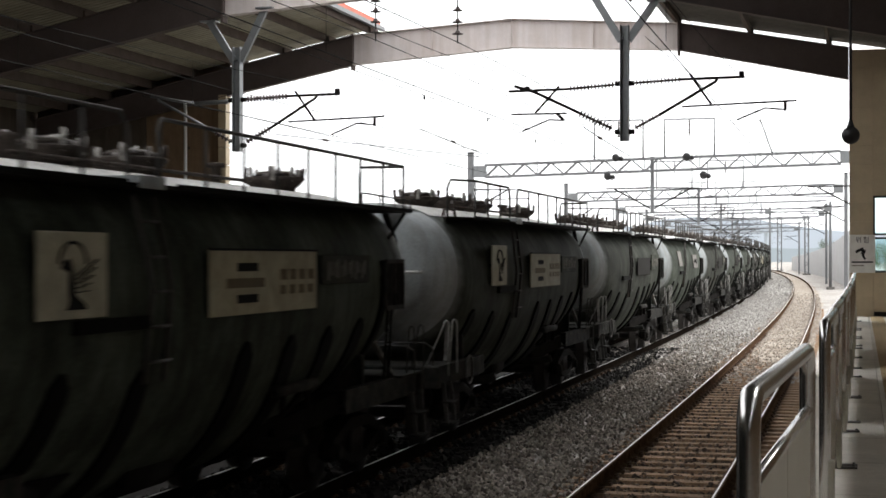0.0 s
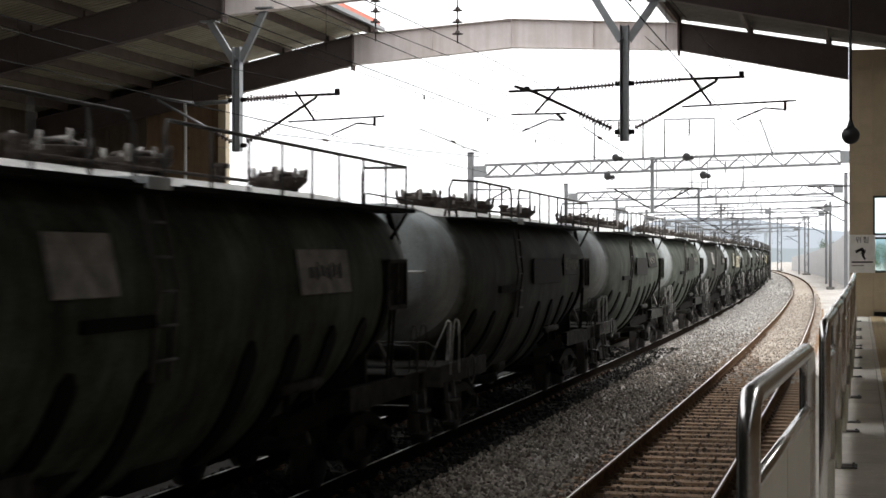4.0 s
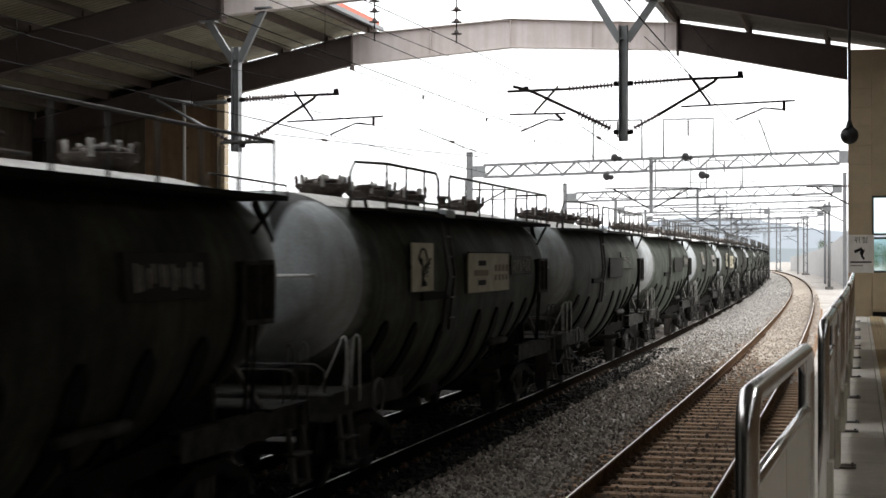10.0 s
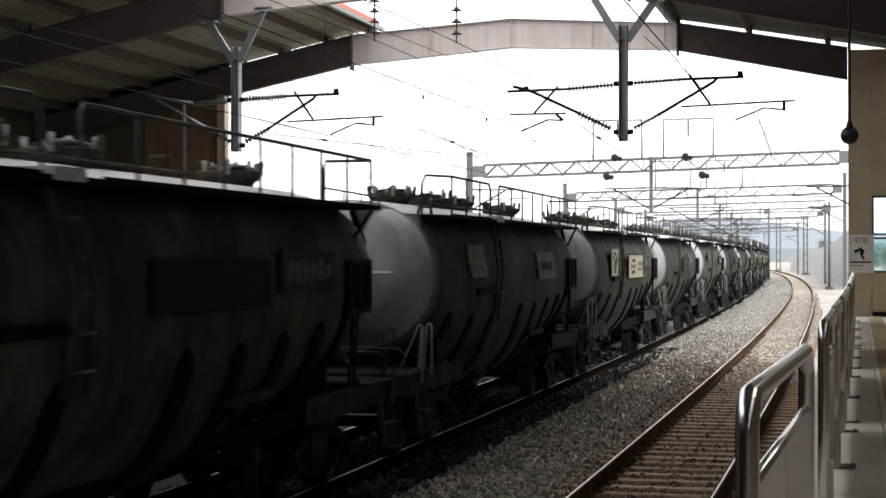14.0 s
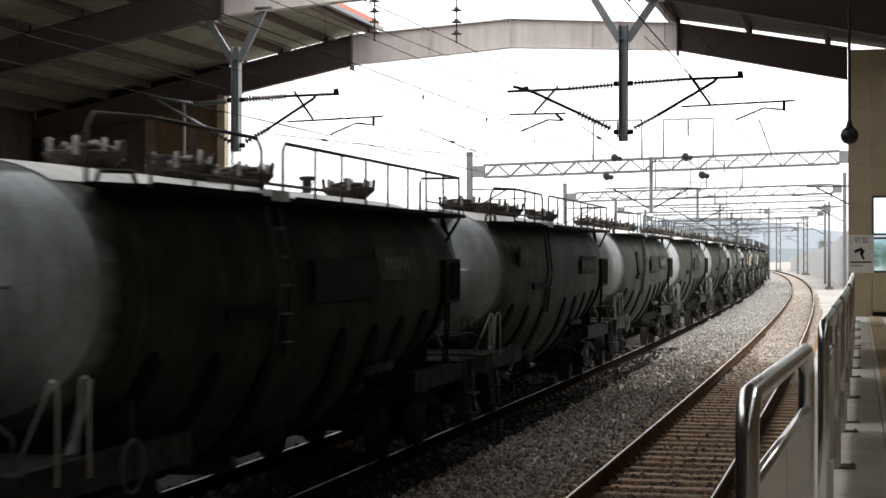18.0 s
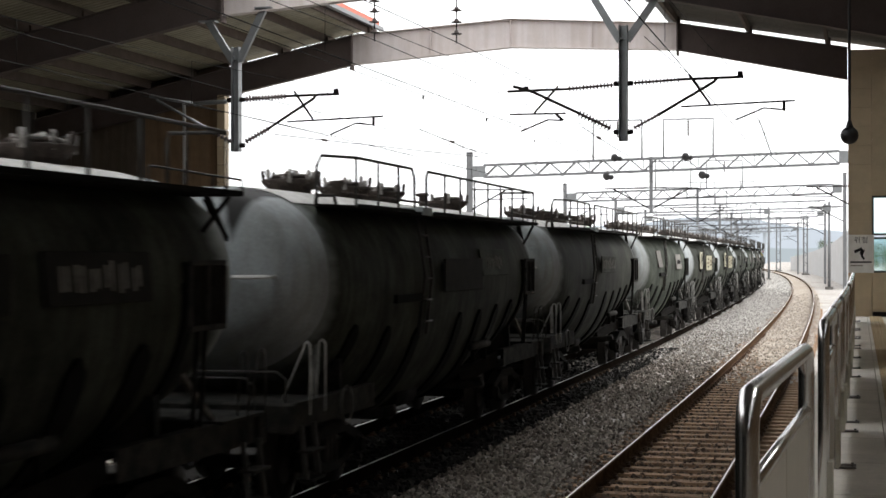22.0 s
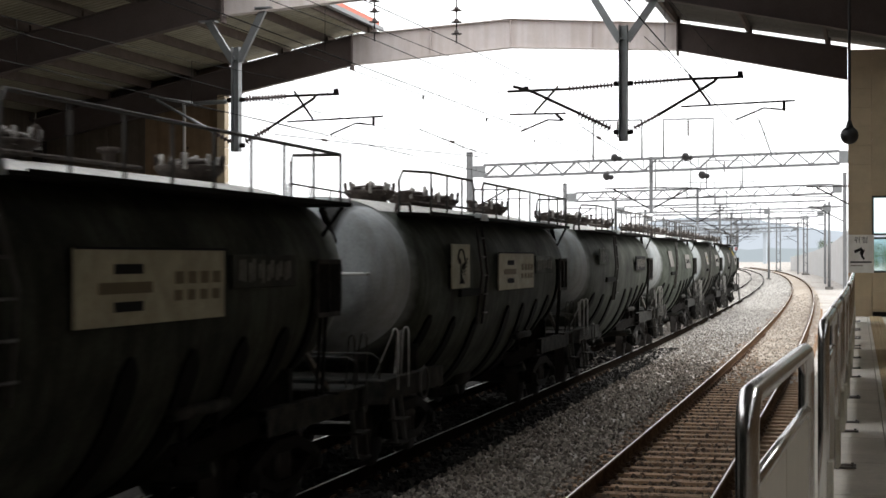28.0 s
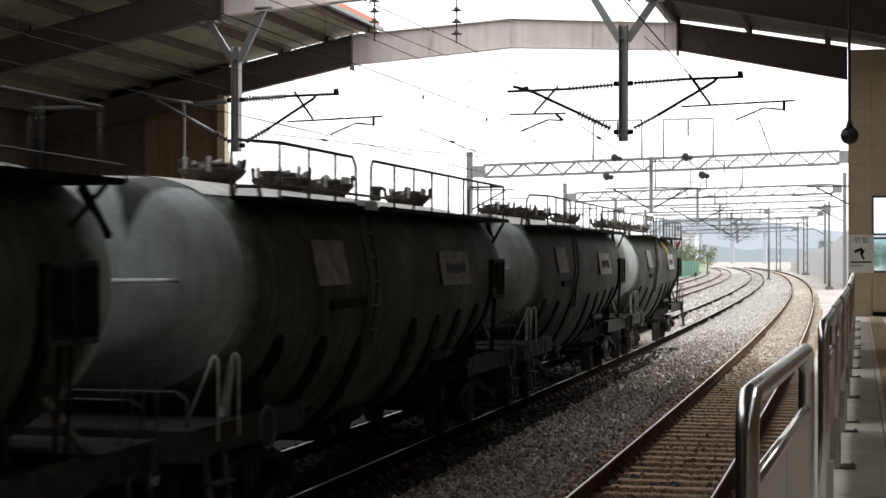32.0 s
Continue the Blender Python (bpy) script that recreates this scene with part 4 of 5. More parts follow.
SPANS = [-40, -4, 32, 80, 112, 144, 176, 208, 240, 272, 304, 336]
for tx, amp in ((T1, 0.08), (T2, -0.08), (T3, 0.08)):
    pts = []
    for i, y in enumerate(SPANS):
        pts.append(on_track(tx + amp * (1 if i % 2 else -1), y, 5.20))
    wire(pts, 0.0075, "thin copper contact wire over the track")
    sag = []
    for a, b in zip(SPANS, SPANS[1:]):
        for k in range(6):
            u = k / 6
            sag.append(on_track(tx, a + (b - a) * u, 6.15 - 0.42 * 4 * u * (1 - u)))
    wire(sag, 0.0055, "sagging messenger wire over the track")
    dr = thing("dropper_wires", "thin droppers between messenger and contact wire", "wire", "dropper wires")
    for a, b in zip(SPANS[1:5], SPANS[2:6]):
        for k in range(1, 6):
            u = k / 6
            y = a + (b - a) * u
            part("dropper", Geo().tube([on_track(tx, y, 5.2), on_track(tx, y, 6.15 - 0.42 * 4 * u * (1 - u))], 0.004, 4), WIRE, dr)
for x, z0, z1 in ((-7.83, 6.9, 8.6), (-9.55, 7.0, 8.5)):
    wire([(x, -40, z0), (x, -4, z0 - 0.1), (x, 14, z0 - 0.35), (x, 32, z0), (x - 0.3, 56, z0 + 0.3), on_track(x - 0.5, 80, z1)] + [on_track(x - 0.5, y, z1) for y in (112, 144, 176, 208, 240)], 0.009, "dark feeder wire above the train")
wire([(-13.6, -40, 7.0), (-13.4, 14, 6.3), (-12.7, 32, 6.05), (-12.6, 56, 6.2), on_track(-13.0, 80, 7.0), on_track(-13, 112, 7.1)], 0.009, "dark wire past the drop post")


wire([(-13.13, -4, 7.55), (-13.144, 41, 7.58), (-13.52, 60, 7.80), (-13.77, 80, 7.56), on_track(-13.2, 112, 7.6), on_track(-13.2, 144, 7.6)], 0.011, "thin dark wire sloping down to the first gantry")
for y, x, z in ((50, -13.32, 7.69), (60, -13.52, 7.80), (70, -13.65, 7.68)):
    tagged(part("wire_clamp", Geo().box((x, y, z - 0.07), (0.05, 0.06, 0.14), bevel=0.01), WIRE), "small dark clamp hanging on the wire", "wire clamp", "wire clamps")
wire([(-15.6, 34, 6.2), (-15.97, 41, 6.36), (-18.42, 60, 6.97), (-20.03, 75, 7.27), (-21.0, 112, 7.3)], 0.011, "thin dark wire behind the drop post")
for a, b, label in (((-24.14, 66, 7.81), (-18.42, 80.0, 7.60), "dark insulated wire sloping to the far mast"), ((-18.80, 70, 8.23), (-18.30, 80.0, 7.74), "dark insulated feeder reaching the gantry mast"),
                    ((-9.90, 60, 7.39), (-10.85, 79.9, 7.49), "dark insulated wire behind the drop post"),
                    ((-3.04, 24, 5.81), (-3.12, 32, 6.09), "thin wire running to the cantilever arm")):
    a, b = Vector(a), Vector(b)
    wire([a, a.lerp(b, 0.3) - Vector((0, 0, 0.02)), a.lerp(b, 0.7) - Vector((0, 0, 0.02)), b], 0.020 if a.y > 30 else 0.006, label)
for y, x, z in ((69, -22.9, 7.75), (75, -18.56, 8.01), (66, -10.2, 7.41)):
    tagged(part("wire_insulator", ribbed(Geo(), (x, y - 0.35, z), (x, y + 0.35, z), 0.06, 6), INSULATOR), "small ribbed insulator on the feeder wire", "insulator", "wire insulators")


# ---- gantries along the line ----
def gantry(y, xl, xm, xr, zl, zr, fine, depth=0.60, right_mast=True):
    t = thing("overhead_line_gantry", "grey steel lattice gantry on masts across the tracks", "gantry", "line gantries")
    zt = lambda x: zl + (zr - zl) * (x - xl) / (xr - xl)
    part("drop_post", Geo().box((xm, y, (zt(xm) + 4.75) / 2 + 0.05), (0.17, 0.17, zt(xm) - 4.65), bevel=0.02), MASTGREY, t)
    for x, extra in ((xl, 0.62), (xr, 0.7))[: 2 if right_mast else 1]:
        w = 0.28 if y < 100 else 0.24
        part("mast", Geo().box((x, y, (zt(x) + extra) / 2 - 0.3), (w, w, zt(x) + extra + 0.6), bevel=0.02), MASTGREY, t)
        if x != xm:
            s = 1 if x < xm else -1
            part("bracket_box", Geo().box((x + s * 0.48, y, zt(x) - depth / 2), (0.62, 0.30, depth * 0.95), bevel=0.01), GALV, t)
        part("cap", Geo().box((x, y, zt(x) + extra + 0.03), (w + 0.06, w + 0.06, 0.05)), DARK_STEEL, t)
    a, b = xl + 0.75, xr - 0.75
    for s in (-0.14, 0.14):
        for d in (0, depth):
            part("chord", Geo().beam((a, y + s, zt(a) - d), (b, y + s, zt(b) - d), 0.11), MASTGREY, t)
    n = 26
    for i in range(n):
        u, v = a + (b - a) * i / n, a + (b - a) * (i + 1) / n
        p, q = (0, depth) if i % 2 else (depth, 0)
        for s in (-0.14, 0.14) if fine else (0,):
            part("diagonal", Geo().beam((u, y + s, zt(u) - p), (v, y + s, zt(v) - q), 0.055), MASTGREY, t)
        if i % 4 == 0:
            part("upright", Geo().beam((u, y - 0.14, zt(u)), (u, y - 0.14, zt(u) - depth), 0.045), GALV, t)
    return t, zt


def feeder_frame(t, x, y, z, w, h):
    g = Geo().tube([(x - w / 2, y, z), (x - w / 2, y, z + h), (x + w / 2, y, z + h), (x + w / 2, y, z)], 0.05, 6)
    f = part("feeder_frame", g, MASTGREY, t)
    ribbed_g = ribbed(Geo(), (x, y, z + h - 0.05), (x, y, z + h - 0.85), 0.10, 6)
    part("insulator", ribbed_g, INSULATOR, f)


for i, y in enumerate(SPANS[3:]):
    if i < 7:
        xl, xm, xr = -18.3 + bend(y), -9.2 + bend(y), 0.50 + bend(y)
        zl, zr = (7.15, 7.62) if i == 0 else (6.98, 7.42)
        t, zt = gantry(y, xl, xm, xr, zl, zr, i < 2, right_mast=i not in (2, 4, 5))
        feeder_frame(t, xm - 1.65, y, zt(xm), 2.4, 1.9)
        feeder_frame(t, xm + 1.8, y, zt(xm), 2.4, 1.9)
        for x, side in ((xm, -1), (xm, 1), (xr, -1), (xl, 1))[: 4 if i not in (2, 4, 5) else 2]:
            c = part("cantilever", Geo().tube([(x + side * 0.1, y, 5.95), (x + side * 2.3, y, 5.92)], 0.035, 6), DARK_STEEL, t)
            part("strut_tube", Geo().tube([(x + side * 0.1, y, 4.95), (x + side * 1.85, y, 5.90)], 0.04, 6), DARK_STEEL, c)
            part("register_tube", Geo().tube([(x + side * 1.1, y, 5.45), (x + side * 3.0, y, 5.50)], 0.025, 6), DARK_STEEL, c)
            part("insulator", ribbed(Geo(), (x + side * 0.15, y, 5.95), (x + side * 0.8, y, 5.94), 0.07, 7), INSULATOR, c)
        if i < 1:
            part("leaning_rod", Geo().tube([(-4.02, y, zt(-4.02) - 0.05), (-4.62, y, 9.2)], 0.035, 6), MASTGREY, t)
            for dx, dz in ((-1.75, 0.05), (1.7, 0.05), (-2.15, -0.85), (2.5, -0.85)):
                part("pulley", Geo().lathe([(-0.06, 0.02), (-0.06, 0.16), (-0.02, 0.20), (0.02, 0.20), (0.06, 0.16), (0.06, 0.02)], (xm + dx, y - 0.3, zt(xm) + dz), (0.35, 1, 0.25), 14).lathe([(-0.06, 0.02), (-0.06, 0.12), (0.06, 0.12), (0.06, 0.02)], (xm + dx + 0.24, y - 0.3, zt(xm) + dz - 0.05), (0.35, 1, 0.25), 12), BLACKPLASTIC, t)

for x, y, h, w in ((-8.0, 262, 9.0, 0.55), (-15.3, 330, 10.5, 0.75), (-2.45, 146, 7.4, 0.0), (-10.4, 200, 8.6, 0.0)):
    t = thing("line_mast", "grey lattice overhead-line mast beside the tracks" if w else "slim grey overhead-line mast beside the tracks", "mast", "line masts")
    if w:
        for s in (-0.5, 0.5):
            part("pole", Geo().beam((x + s * w, y, -0.4), (x + s * w, y, h), 0.22), MASTGREY, t)
        for i in range(12):
            z = h * (i + 0.5) / 12
            part("lacing", Geo().beam((x - w / 2, y, z), (x + w / 2, y, z + h / 12 * (1 if i % 2 else -1) * 0.5), 0.10), MASTGREY, t)
    else:
        part("pole", Geo().tube([(x, y, -0.4), (x, y, h)], [0.14, 0.11], 10), MASTGREY, t)
        part("top_box", Geo().box((x - 0.2, y, h - 0.6), (0.7, 0.3, 0.6), bevel=0.02), GALV, t)
    part("cross_arm", Geo().beam((x - 1.6, y, h - 0.7), (x + 0.9, y, h - 0.5), 0.07), MASTGREY, t)
    part("foundation", Geo().box((x, y, -0.2), (0.7 + w, 0.7, 0.4), bevel=0.03), CURB, t)

# ---- beyond the curve ----
def building(x, y, w, d, h, storeys, bays, label, mat=PALEWALL, turn=0.0, roof=None):
    t = thing("building", label, "building", at=Matrix.Translation((x, y, -0.6)) @ Matrix.Rotation(turn, 4, "Z"))
    part("wall", Geo().box((0, 0, h / 2), (w, d, h)), mat, t)
    part("roof", Geo().box((0, 0, h + 0.25), (w + 0.5, d + 0.5, 0.5), bevel=0.05), roof or GREYWALL, t)
    for s in range(storeys):
        for b in range(bays):
            wx = -w / 2 + w * (b + 0.5) / bays
            wz = h * (s + 0.55) / storeys
            ww, wh = w / bays * 0.55, h / storeys * 0.42
            win_ = part("window", Geo().box((wx, -d / 2 - 0.02, wz), (ww + 0.16, 0.10, wh + 0.16)), PALEWALL, t)
            part("pane", Geo().box((wx, -d / 2 - 0.08, wz), (ww, 0.04, wh)), HAZE_PANE, win_)
    return t


building(-48, 470, 7, 10, 9.3, 2, 3, "pale two-storey block in the haze beyond the tracks")
building(13, 260, 12, 14, 7, 2, 4, "small pale house beside the line")

retain = thing("retaining_wall", "grey concrete retaining wall in panels along the line", "wall", kind="structure")
for i in range(23):
    y = 150 + 9 * i
    top_z = 4.9 - 0.105 * i
    part("wall_panel", Geo().box((T1 + bend(y) + 4.2 + 0.08 * i, y, top_z / 2 - 0.4), (0.35, 8.96, top_z + 0.8), Matrix.Rotation(bend_turn(y), 3, "Z"), bevel=0.03), GREYWALL, retain)

gf = thing("noise_barrier", "green panelled barrier beside the far track", "barrier", kind="structure")
for i in range(9):
    part("panel", Geo().box((-23.4, 216 + 4 * i, 0.9), (0.12, 3.94, 2.2)), GREENFENCE, gf)
    part("panel_post", Geo().box((-23.4, 214 + 4 * i, 1.0), (0.2, 0.14, 2.5)), MASTGREY, gf)

for x, y in ((-21, 86), (-16.2, 182)):
    t = thing("ground_signal", "small dark dwarf signal standing between the tracks", "signal", "dwarf signals")
    part("stem", Geo().tube([(x + bend(y) + 3, y, -0.3), (x + bend(y) + 3, y, 0.5)], 0.05, 8), MASTGREY, t)
    part("head", Geo().box((x + bend(y) + 3, y, 0.65), (0.28, 0.2, 0.42), bevel=0.03), BLACKPLASTIC, t)


def tree(x, y, h, seed, label):
    r = random.Random(seed)
    t = thing("tree", label, "tree", "trackside trees", at=Matrix.Translation((x, y, -0.4)))
    trunk = Geo().tube([(0, 0, 0), (0.1, 0.05, h * 0.35), (0.05, -0.1, h * 0.8)], [h * 0.03, h * 0.022, h * 0.008], 8)
    crown = Geo()
    for i in range(7):
        a = i * 2.4 + r.random()
        z = h * (0.3 + 0.08 * i)
        e = Vector((math.cos(a) * h * 0.28 * r.uniform(0.6, 1), math.sin(a) * h * 0.28 * r.uniform(0.6, 1), z + h * 0.18))
        trunk.tube([(0.08, 0, z), e * 0.6 + Vector((0, 0, z * 0.4)), e], [h * 0.012, h * 0.008, h * 0.004], 5)
        for _ in range(130):
            p = e + Vector((r.gauss(0, 1), r.gauss(0, 1), r.gauss(0, 0.8))) * h * 0.09
            s = h * 0.022 * r.uniform(0.6, 1.5)
            m = Matrix.Translation(p) @ Euler((r.random() * 6, r.random() * 6, r.random() * 6)).to_matrix().to_4x4()
            crown.add([m @ Vector(q) for q in ((-s, 0, 0), (0, -s * 0.6, 0), (s, 0, 0), (0, s * 0.6, 0))], [(0, 1, 2, 3)])
    part("trunk", trunk, BARK, t)
    part("crown", crown, LEAF, t)
    return t


for i, (x, y, h) in enumerate(((3.0, 215, 4.5), (5.2, 222, 6.0), (7.5, 232, 5.5), (2.0, 250, 3.5), (-27.5, 262, 5.2), (-25.2, 258, 4.4), (-29.5, 266, 5.6), (-23.8, 268, 4.6), (9.0, 190, 5.0), (-8.0, 440, 7))):
    tree(x, y, h, 30 + i, "small fresh-green tree behind the line")
bank = part("field_bank", Geo().add([(-13.5, 345, -0.4), (-6, 345, -0.4), (-5, 440, 3.5), (-16, 440, 3.0)], [(0, 1, 2, 3)]).add([(-60, 290, -0.3), (-25.5, 290, -0.3), (-36, 420, 2.2), (-90, 420, 2.4)], [(0, 1, 2, 3)]), FARGREEN)
tagged(bank, "light green grassy bank beyond the tracks", "grass bank", kind="structure")

bridge = thing("road_bridge", "grey road bridge across the line, distance haze painted into its colour", "bridge")
part("deck", Geo().box((-65, 700, 13.4), (60, 9, 1.3), bevel=0.05), HAZEBLUE, bridge)
part("parapet", Geo().box((-65, 695.6, 14.55), (60, 0.3, 0.9), bevel=0.03), HAZEBLUE, bridge)
for i in range(5):
    part("pier", Geo().box((-92 + 13.5 * i, 700, 6.2), (1.4, 5.0, 13.0), bevel=0.1), HAZEBLUE, bridge)

hills = Geo()
for k, (y0, hz, sd) in enumerate(((1500, 40, 1.0), (2300, 66, 5.0))):
    pts = []
    n = 80
    for i in range(n + 1):
        x = -1800 + 3600 * i / n
        h = hz * (0.55 + 0.5 * noise.noise(Vector((x * 0.0022 + sd, sd, 0))) + 0.15 * noise.noise(Vector((x * 0.011, sd, 3))))
        pts += [(x, y0, -5), (x, y0 + 40, max(6, h))]
    hills.add(pts, [(2 * i, 2 * i + 2, 2 * i + 3, 2 * i + 1) for i in range(n)])
near = Geo()
pts = []
for i in range(121):
    x = -700 + 1400 * i / 120
    h = 15 * (0.6 + 0.45 * noise.noise(Vector((x * 0.012, 9.0, 0))) + 0.25 * noise.noise(Vector((x * 0.06, 9.0, 3))))
    pts += [(x, 900, -5), (x, 910, max(4, h))]
near.add(pts, [(2 * i, 2 * i + 2, 2 * i + 3, 2 * i + 1) for i in range(120)])
tagged(part("backdrop", near, NEARHILL), "far tree line beyond the curve, a glowing backdrop with haze painted in", "tree line", kind="structure")
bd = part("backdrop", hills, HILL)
tagged(bd, "far wooded hills behind the station, a glowing backdrop with haze painted in", "hills", kind="structure")

# ---- the cement train ----
PITCH = 13.85
TANK_R, TANK_Z, TANK_TOP = 1.31, 2.25, 1.09
Y_A, Y_B = -5.3, 5.3


def section(a, r=1.0):
    """Cross-section of the barrel at angle a: flattened above, round below; r scales it."""
    c, s = math.cos(a), math.sin(a)
    if s > 0:
        return (math.copysign(abs(c) ** 0.85, c) * TANK_R * r, s ** 0.85 * TANK_TOP * r)
    return (c * TANK_R * r, s * TANK_R * r)


def belly(y, z):
    """The barrel hangs deeper between the bogies."""
    if z >= 0:
        return z
    u = max(0.0, 1 - abs(y) / 4.6)
    return z * (1.0 + 0.36 * min(1.0, u * 1.6))


END_LINE = ((4.4, 1.0), (4.9, 0.985), (5.3, 0.955), (5.6, 0.915), (5.85, 0.865), (6.0, 0.81), (6.09, 0.74), (6.16, 0.60), (6.20, 0.45), (6.225, 0.28), (6.235, 0.10), (6.236, 0.005))


FULL_LINE = ((4.8, 1.0), (5.3, 0.985), (5.6, 0.965), (5.85, 0.93), (6.0, 0.89), (6.09, 0.83)) + END_LINE[7:]


def narrow(y):
    """Share of the full girth at y: the barrel narrows towards its rounded heads, less at the fuller end."""
    d = abs(y)
    line = END_LINE if y < 0 else FULL_LINE
    if d <= line[0][0]:
        return 1.0
    for (a, u), (b, v) in zip(line, line[1:]):
        if d <= b:
            return u + (v - u) * (d - a) / (b - a)
    return END_LINE[-1][1]


def hull(y, a, r=1.0):
    x, z = section(a, r)
    f = narrow(y)
    rise = TANK_TOP * (max(f, 0.80) - f) * 0.25 + TANK_TOP * (1 - max(f, 0.80)) * 0.75
    if z < 0:
        u = min(1.0, max(0.0, (abs(y) - 4.5) / 1.2))
        z *= 1 - (0.30 if y < 0 else 0.12) * u * u * (3 - 2 * u)
    return (x * f, y, TANK_Z + belly(y, z) * f + rise)


def hoops(ys, scale, seg=56):
    """A skin through hoops at ys, each scaled."""
    g = Geo()
    g.add([hull(y, 2 * math.pi * k / seg, r) for y, r in zip(ys, scale) for k in range(seg)],
          [(j * seg + k, (j + 1) * seg + k, (j + 1) * seg + (k + 1) % seg, j * seg + (k + 1) % seg) for j in range(len(ys) - 1) for k in range(seg)], True)
    return g


def arc_strip(y, w, a0, a1, rise, n=14, round_top=False):
    """A band on the tank's side from angle a0 down to a1 (degrees above level); its upper end may be rounded."""
    g = Geo()
    pts = []
    for i in range(n + 1):
        u = i / n
        a = radians(a0 + (a1 - a0) * u)
        h = w / 2
        if round_top:
            d = u * abs(a1 - a0) * 0.0229
            h *= math.sqrt(max(0.04, 1 - (1 - min(1.0, d / (w / 2))) ** 2))
        for rr in (1 - 0.008, 1 + rise / TANK_R):
            for yy in (y - h, y + h):
                pts.append(hull(yy, a, rr))
    fs = []
    for i in range(n):
        o, q = i * 4, i * 4 + 4
        fs += [(o + 2, o + 3, q + 3, q + 2), (o, o + 2, q + 2, q), (o + 3, o + 1, q + 1, q + 3)]
    fs += [(0, 1, 3, 2), (n * 4, n * 4 + 2, n * 4 + 3, n * 4 + 1)]
    return g.add(pts, fs)


def hoops_top(y0, y1, a0, a1, rise, n=18, m=24):
    """A sheet on the crown between two angles that follows the barrel from y0 to y1."""
    ys = [y0 + (y1 - y0) * j / m for j in range(m + 1)]
    an = [radians(a0 + (a1 - a0) * i / n) for i in range(n + 1)]
    k = n + 1
    return Geo().add([hull(y, a, 1 + rise / TANK_R) for y in ys for a in an],
                     [(j * k + i, j * k + i + 1, (j + 1) * k + i + 1, (j + 1) * k + i) for j in range(m) for i in range(n)], True)


def build_wagon():
    w = thing("tank_wagon", "dirty grey cement tank wagon with top walkway and railing on rails", "tank wagon", "cement train")
    # barrel with narrowing ends and dished heads
    ys = [Y_A + (Y_B - Y_A) * i / 40 for i in range(41)]
    tank = part("tank", hoops(ys, [1.0] * 41), BARREL_ENDS, w, "grimy dark grey steel barrel with streaks")
    for ye, s in ((Y_A, -1), (Y_B, 1)):
        cap = [abs(ye)] + [5.35, 5.45, 5.6, 5.72, 5.85, 5.93, 6.0, 6.05, 6.09, 6.13, 6.16, 6.18, 6.20, 6.215, 6.225, 6.235, 6.236]
        cap = [s * y for y in cap][:: s]
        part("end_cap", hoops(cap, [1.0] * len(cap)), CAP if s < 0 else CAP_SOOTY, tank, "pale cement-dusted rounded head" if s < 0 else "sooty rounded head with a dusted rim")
    part("dust_crust", hoops_top(-5.25, 5.25, 130, 53, 0.012), DUST, tank, "white crust of spilled cement along the top")
    for y in (-4.35, -3.05, -1.75, 0.45, 1.65, 2.8, 3.9):
        part("side_band", arc_strip(y, 0.28 if y < 0 else 0.34, -18 if y < 0 else -14, -72, 0.03, round_top=True), BAND, tank, "dark worn band")
    part("side_band", arc_strip(4.66, 0.16, 4, -60, 0.04), BAND, tank, "dark worn band")
    part("band_tie", Geo().beam((TANK_R + 0.01, -3.0, 2.08), (TANK_R + 0.01, -1.75, 2.08), 0.06, 0.10), BAND, tank)
    part("hopper", Geo().lathe([(0, 0.9), (0.35, 0.55), (0.5, 0.2)], (0, -2.4, 0.95), (0, 0, -1), 20), DARK_STEEL, tank)
    part("hopper", Geo().lathe([(0, 0.9), (0.35, 0.55), (0.5, 0.2)], (0, 2.4, 0.95), (0, 0, -1), 20), DARK_STEEL, tank)
    # walkway along the near shoulder
    xo, xi, zw = 1.33, 1.06, 3.145
    deck = Geo()
    W_END = 5.85
    out = [(xi, -5.2), (xo, -4.55), (xo, W_END), (0.74, W_END), (0.74, -4.2)]
    n = len(out)
    deck.add([(x, y, z) for z in (zw - 0.03, zw) for x, y in out], [tuple(reversed(range(n))), tuple(range(n, 2 * n))] + [(i, (i + 1) % n, n + (i + 1) % n, n + i) for i in range(n)])
    wk = part("walkway", deck, DARK_STEEL, w, "grimy steel walkway plate")
    part("kick_plate", Geo().box((xo + 0.008, 2.3, zw - 0.005), (0.012, 7.1, 0.045)), BAND, wk)
    part("kick_plate", Geo().box((xo + 0.008, -3.15, zw - 0.005), (0.012, 2.8, 0.045)), BAND, wk)
    part("step_plate", Geo().box((xo - 0.10, -1.95, zw + 0.02), (0.42, 0.46, 0.05)).box((xo + 0.105, -1.95, zw - 0.015), (0.012, 0.46, 0.07)), CEMENT, wk, "pale cement-dusted step")
    # railings
    H = 0.515

    def rail(path, posts, name="railing"):
        r = part(name, Geo().tube(path, 0.018, 7), RAILING, w)
        for x, y in posts:
            part("railing_post", Geo().tube([(x, y, zw - 0.03), (x, y, zw + H)], 0.015, 6), RAILING, r)
        return r

    rail([(xi, -5.15, zw), (xi, -5.15, zw + H - 0.12), (xi + 0.03, -5.08, zw + H), (xo, -4.6, zw + H), (xo, -2.30, zw + H), (xo, -2.18, zw + H - 0.1), (xo, -2.16, zw)],
         [(xo, -4.6), (xo, -3.75), (xo, -2.9)])
    r_end = 5.48
    far = [(xo, -1.52 + i * (r_end + 1.52) / 8) for i in range(1, 9)]
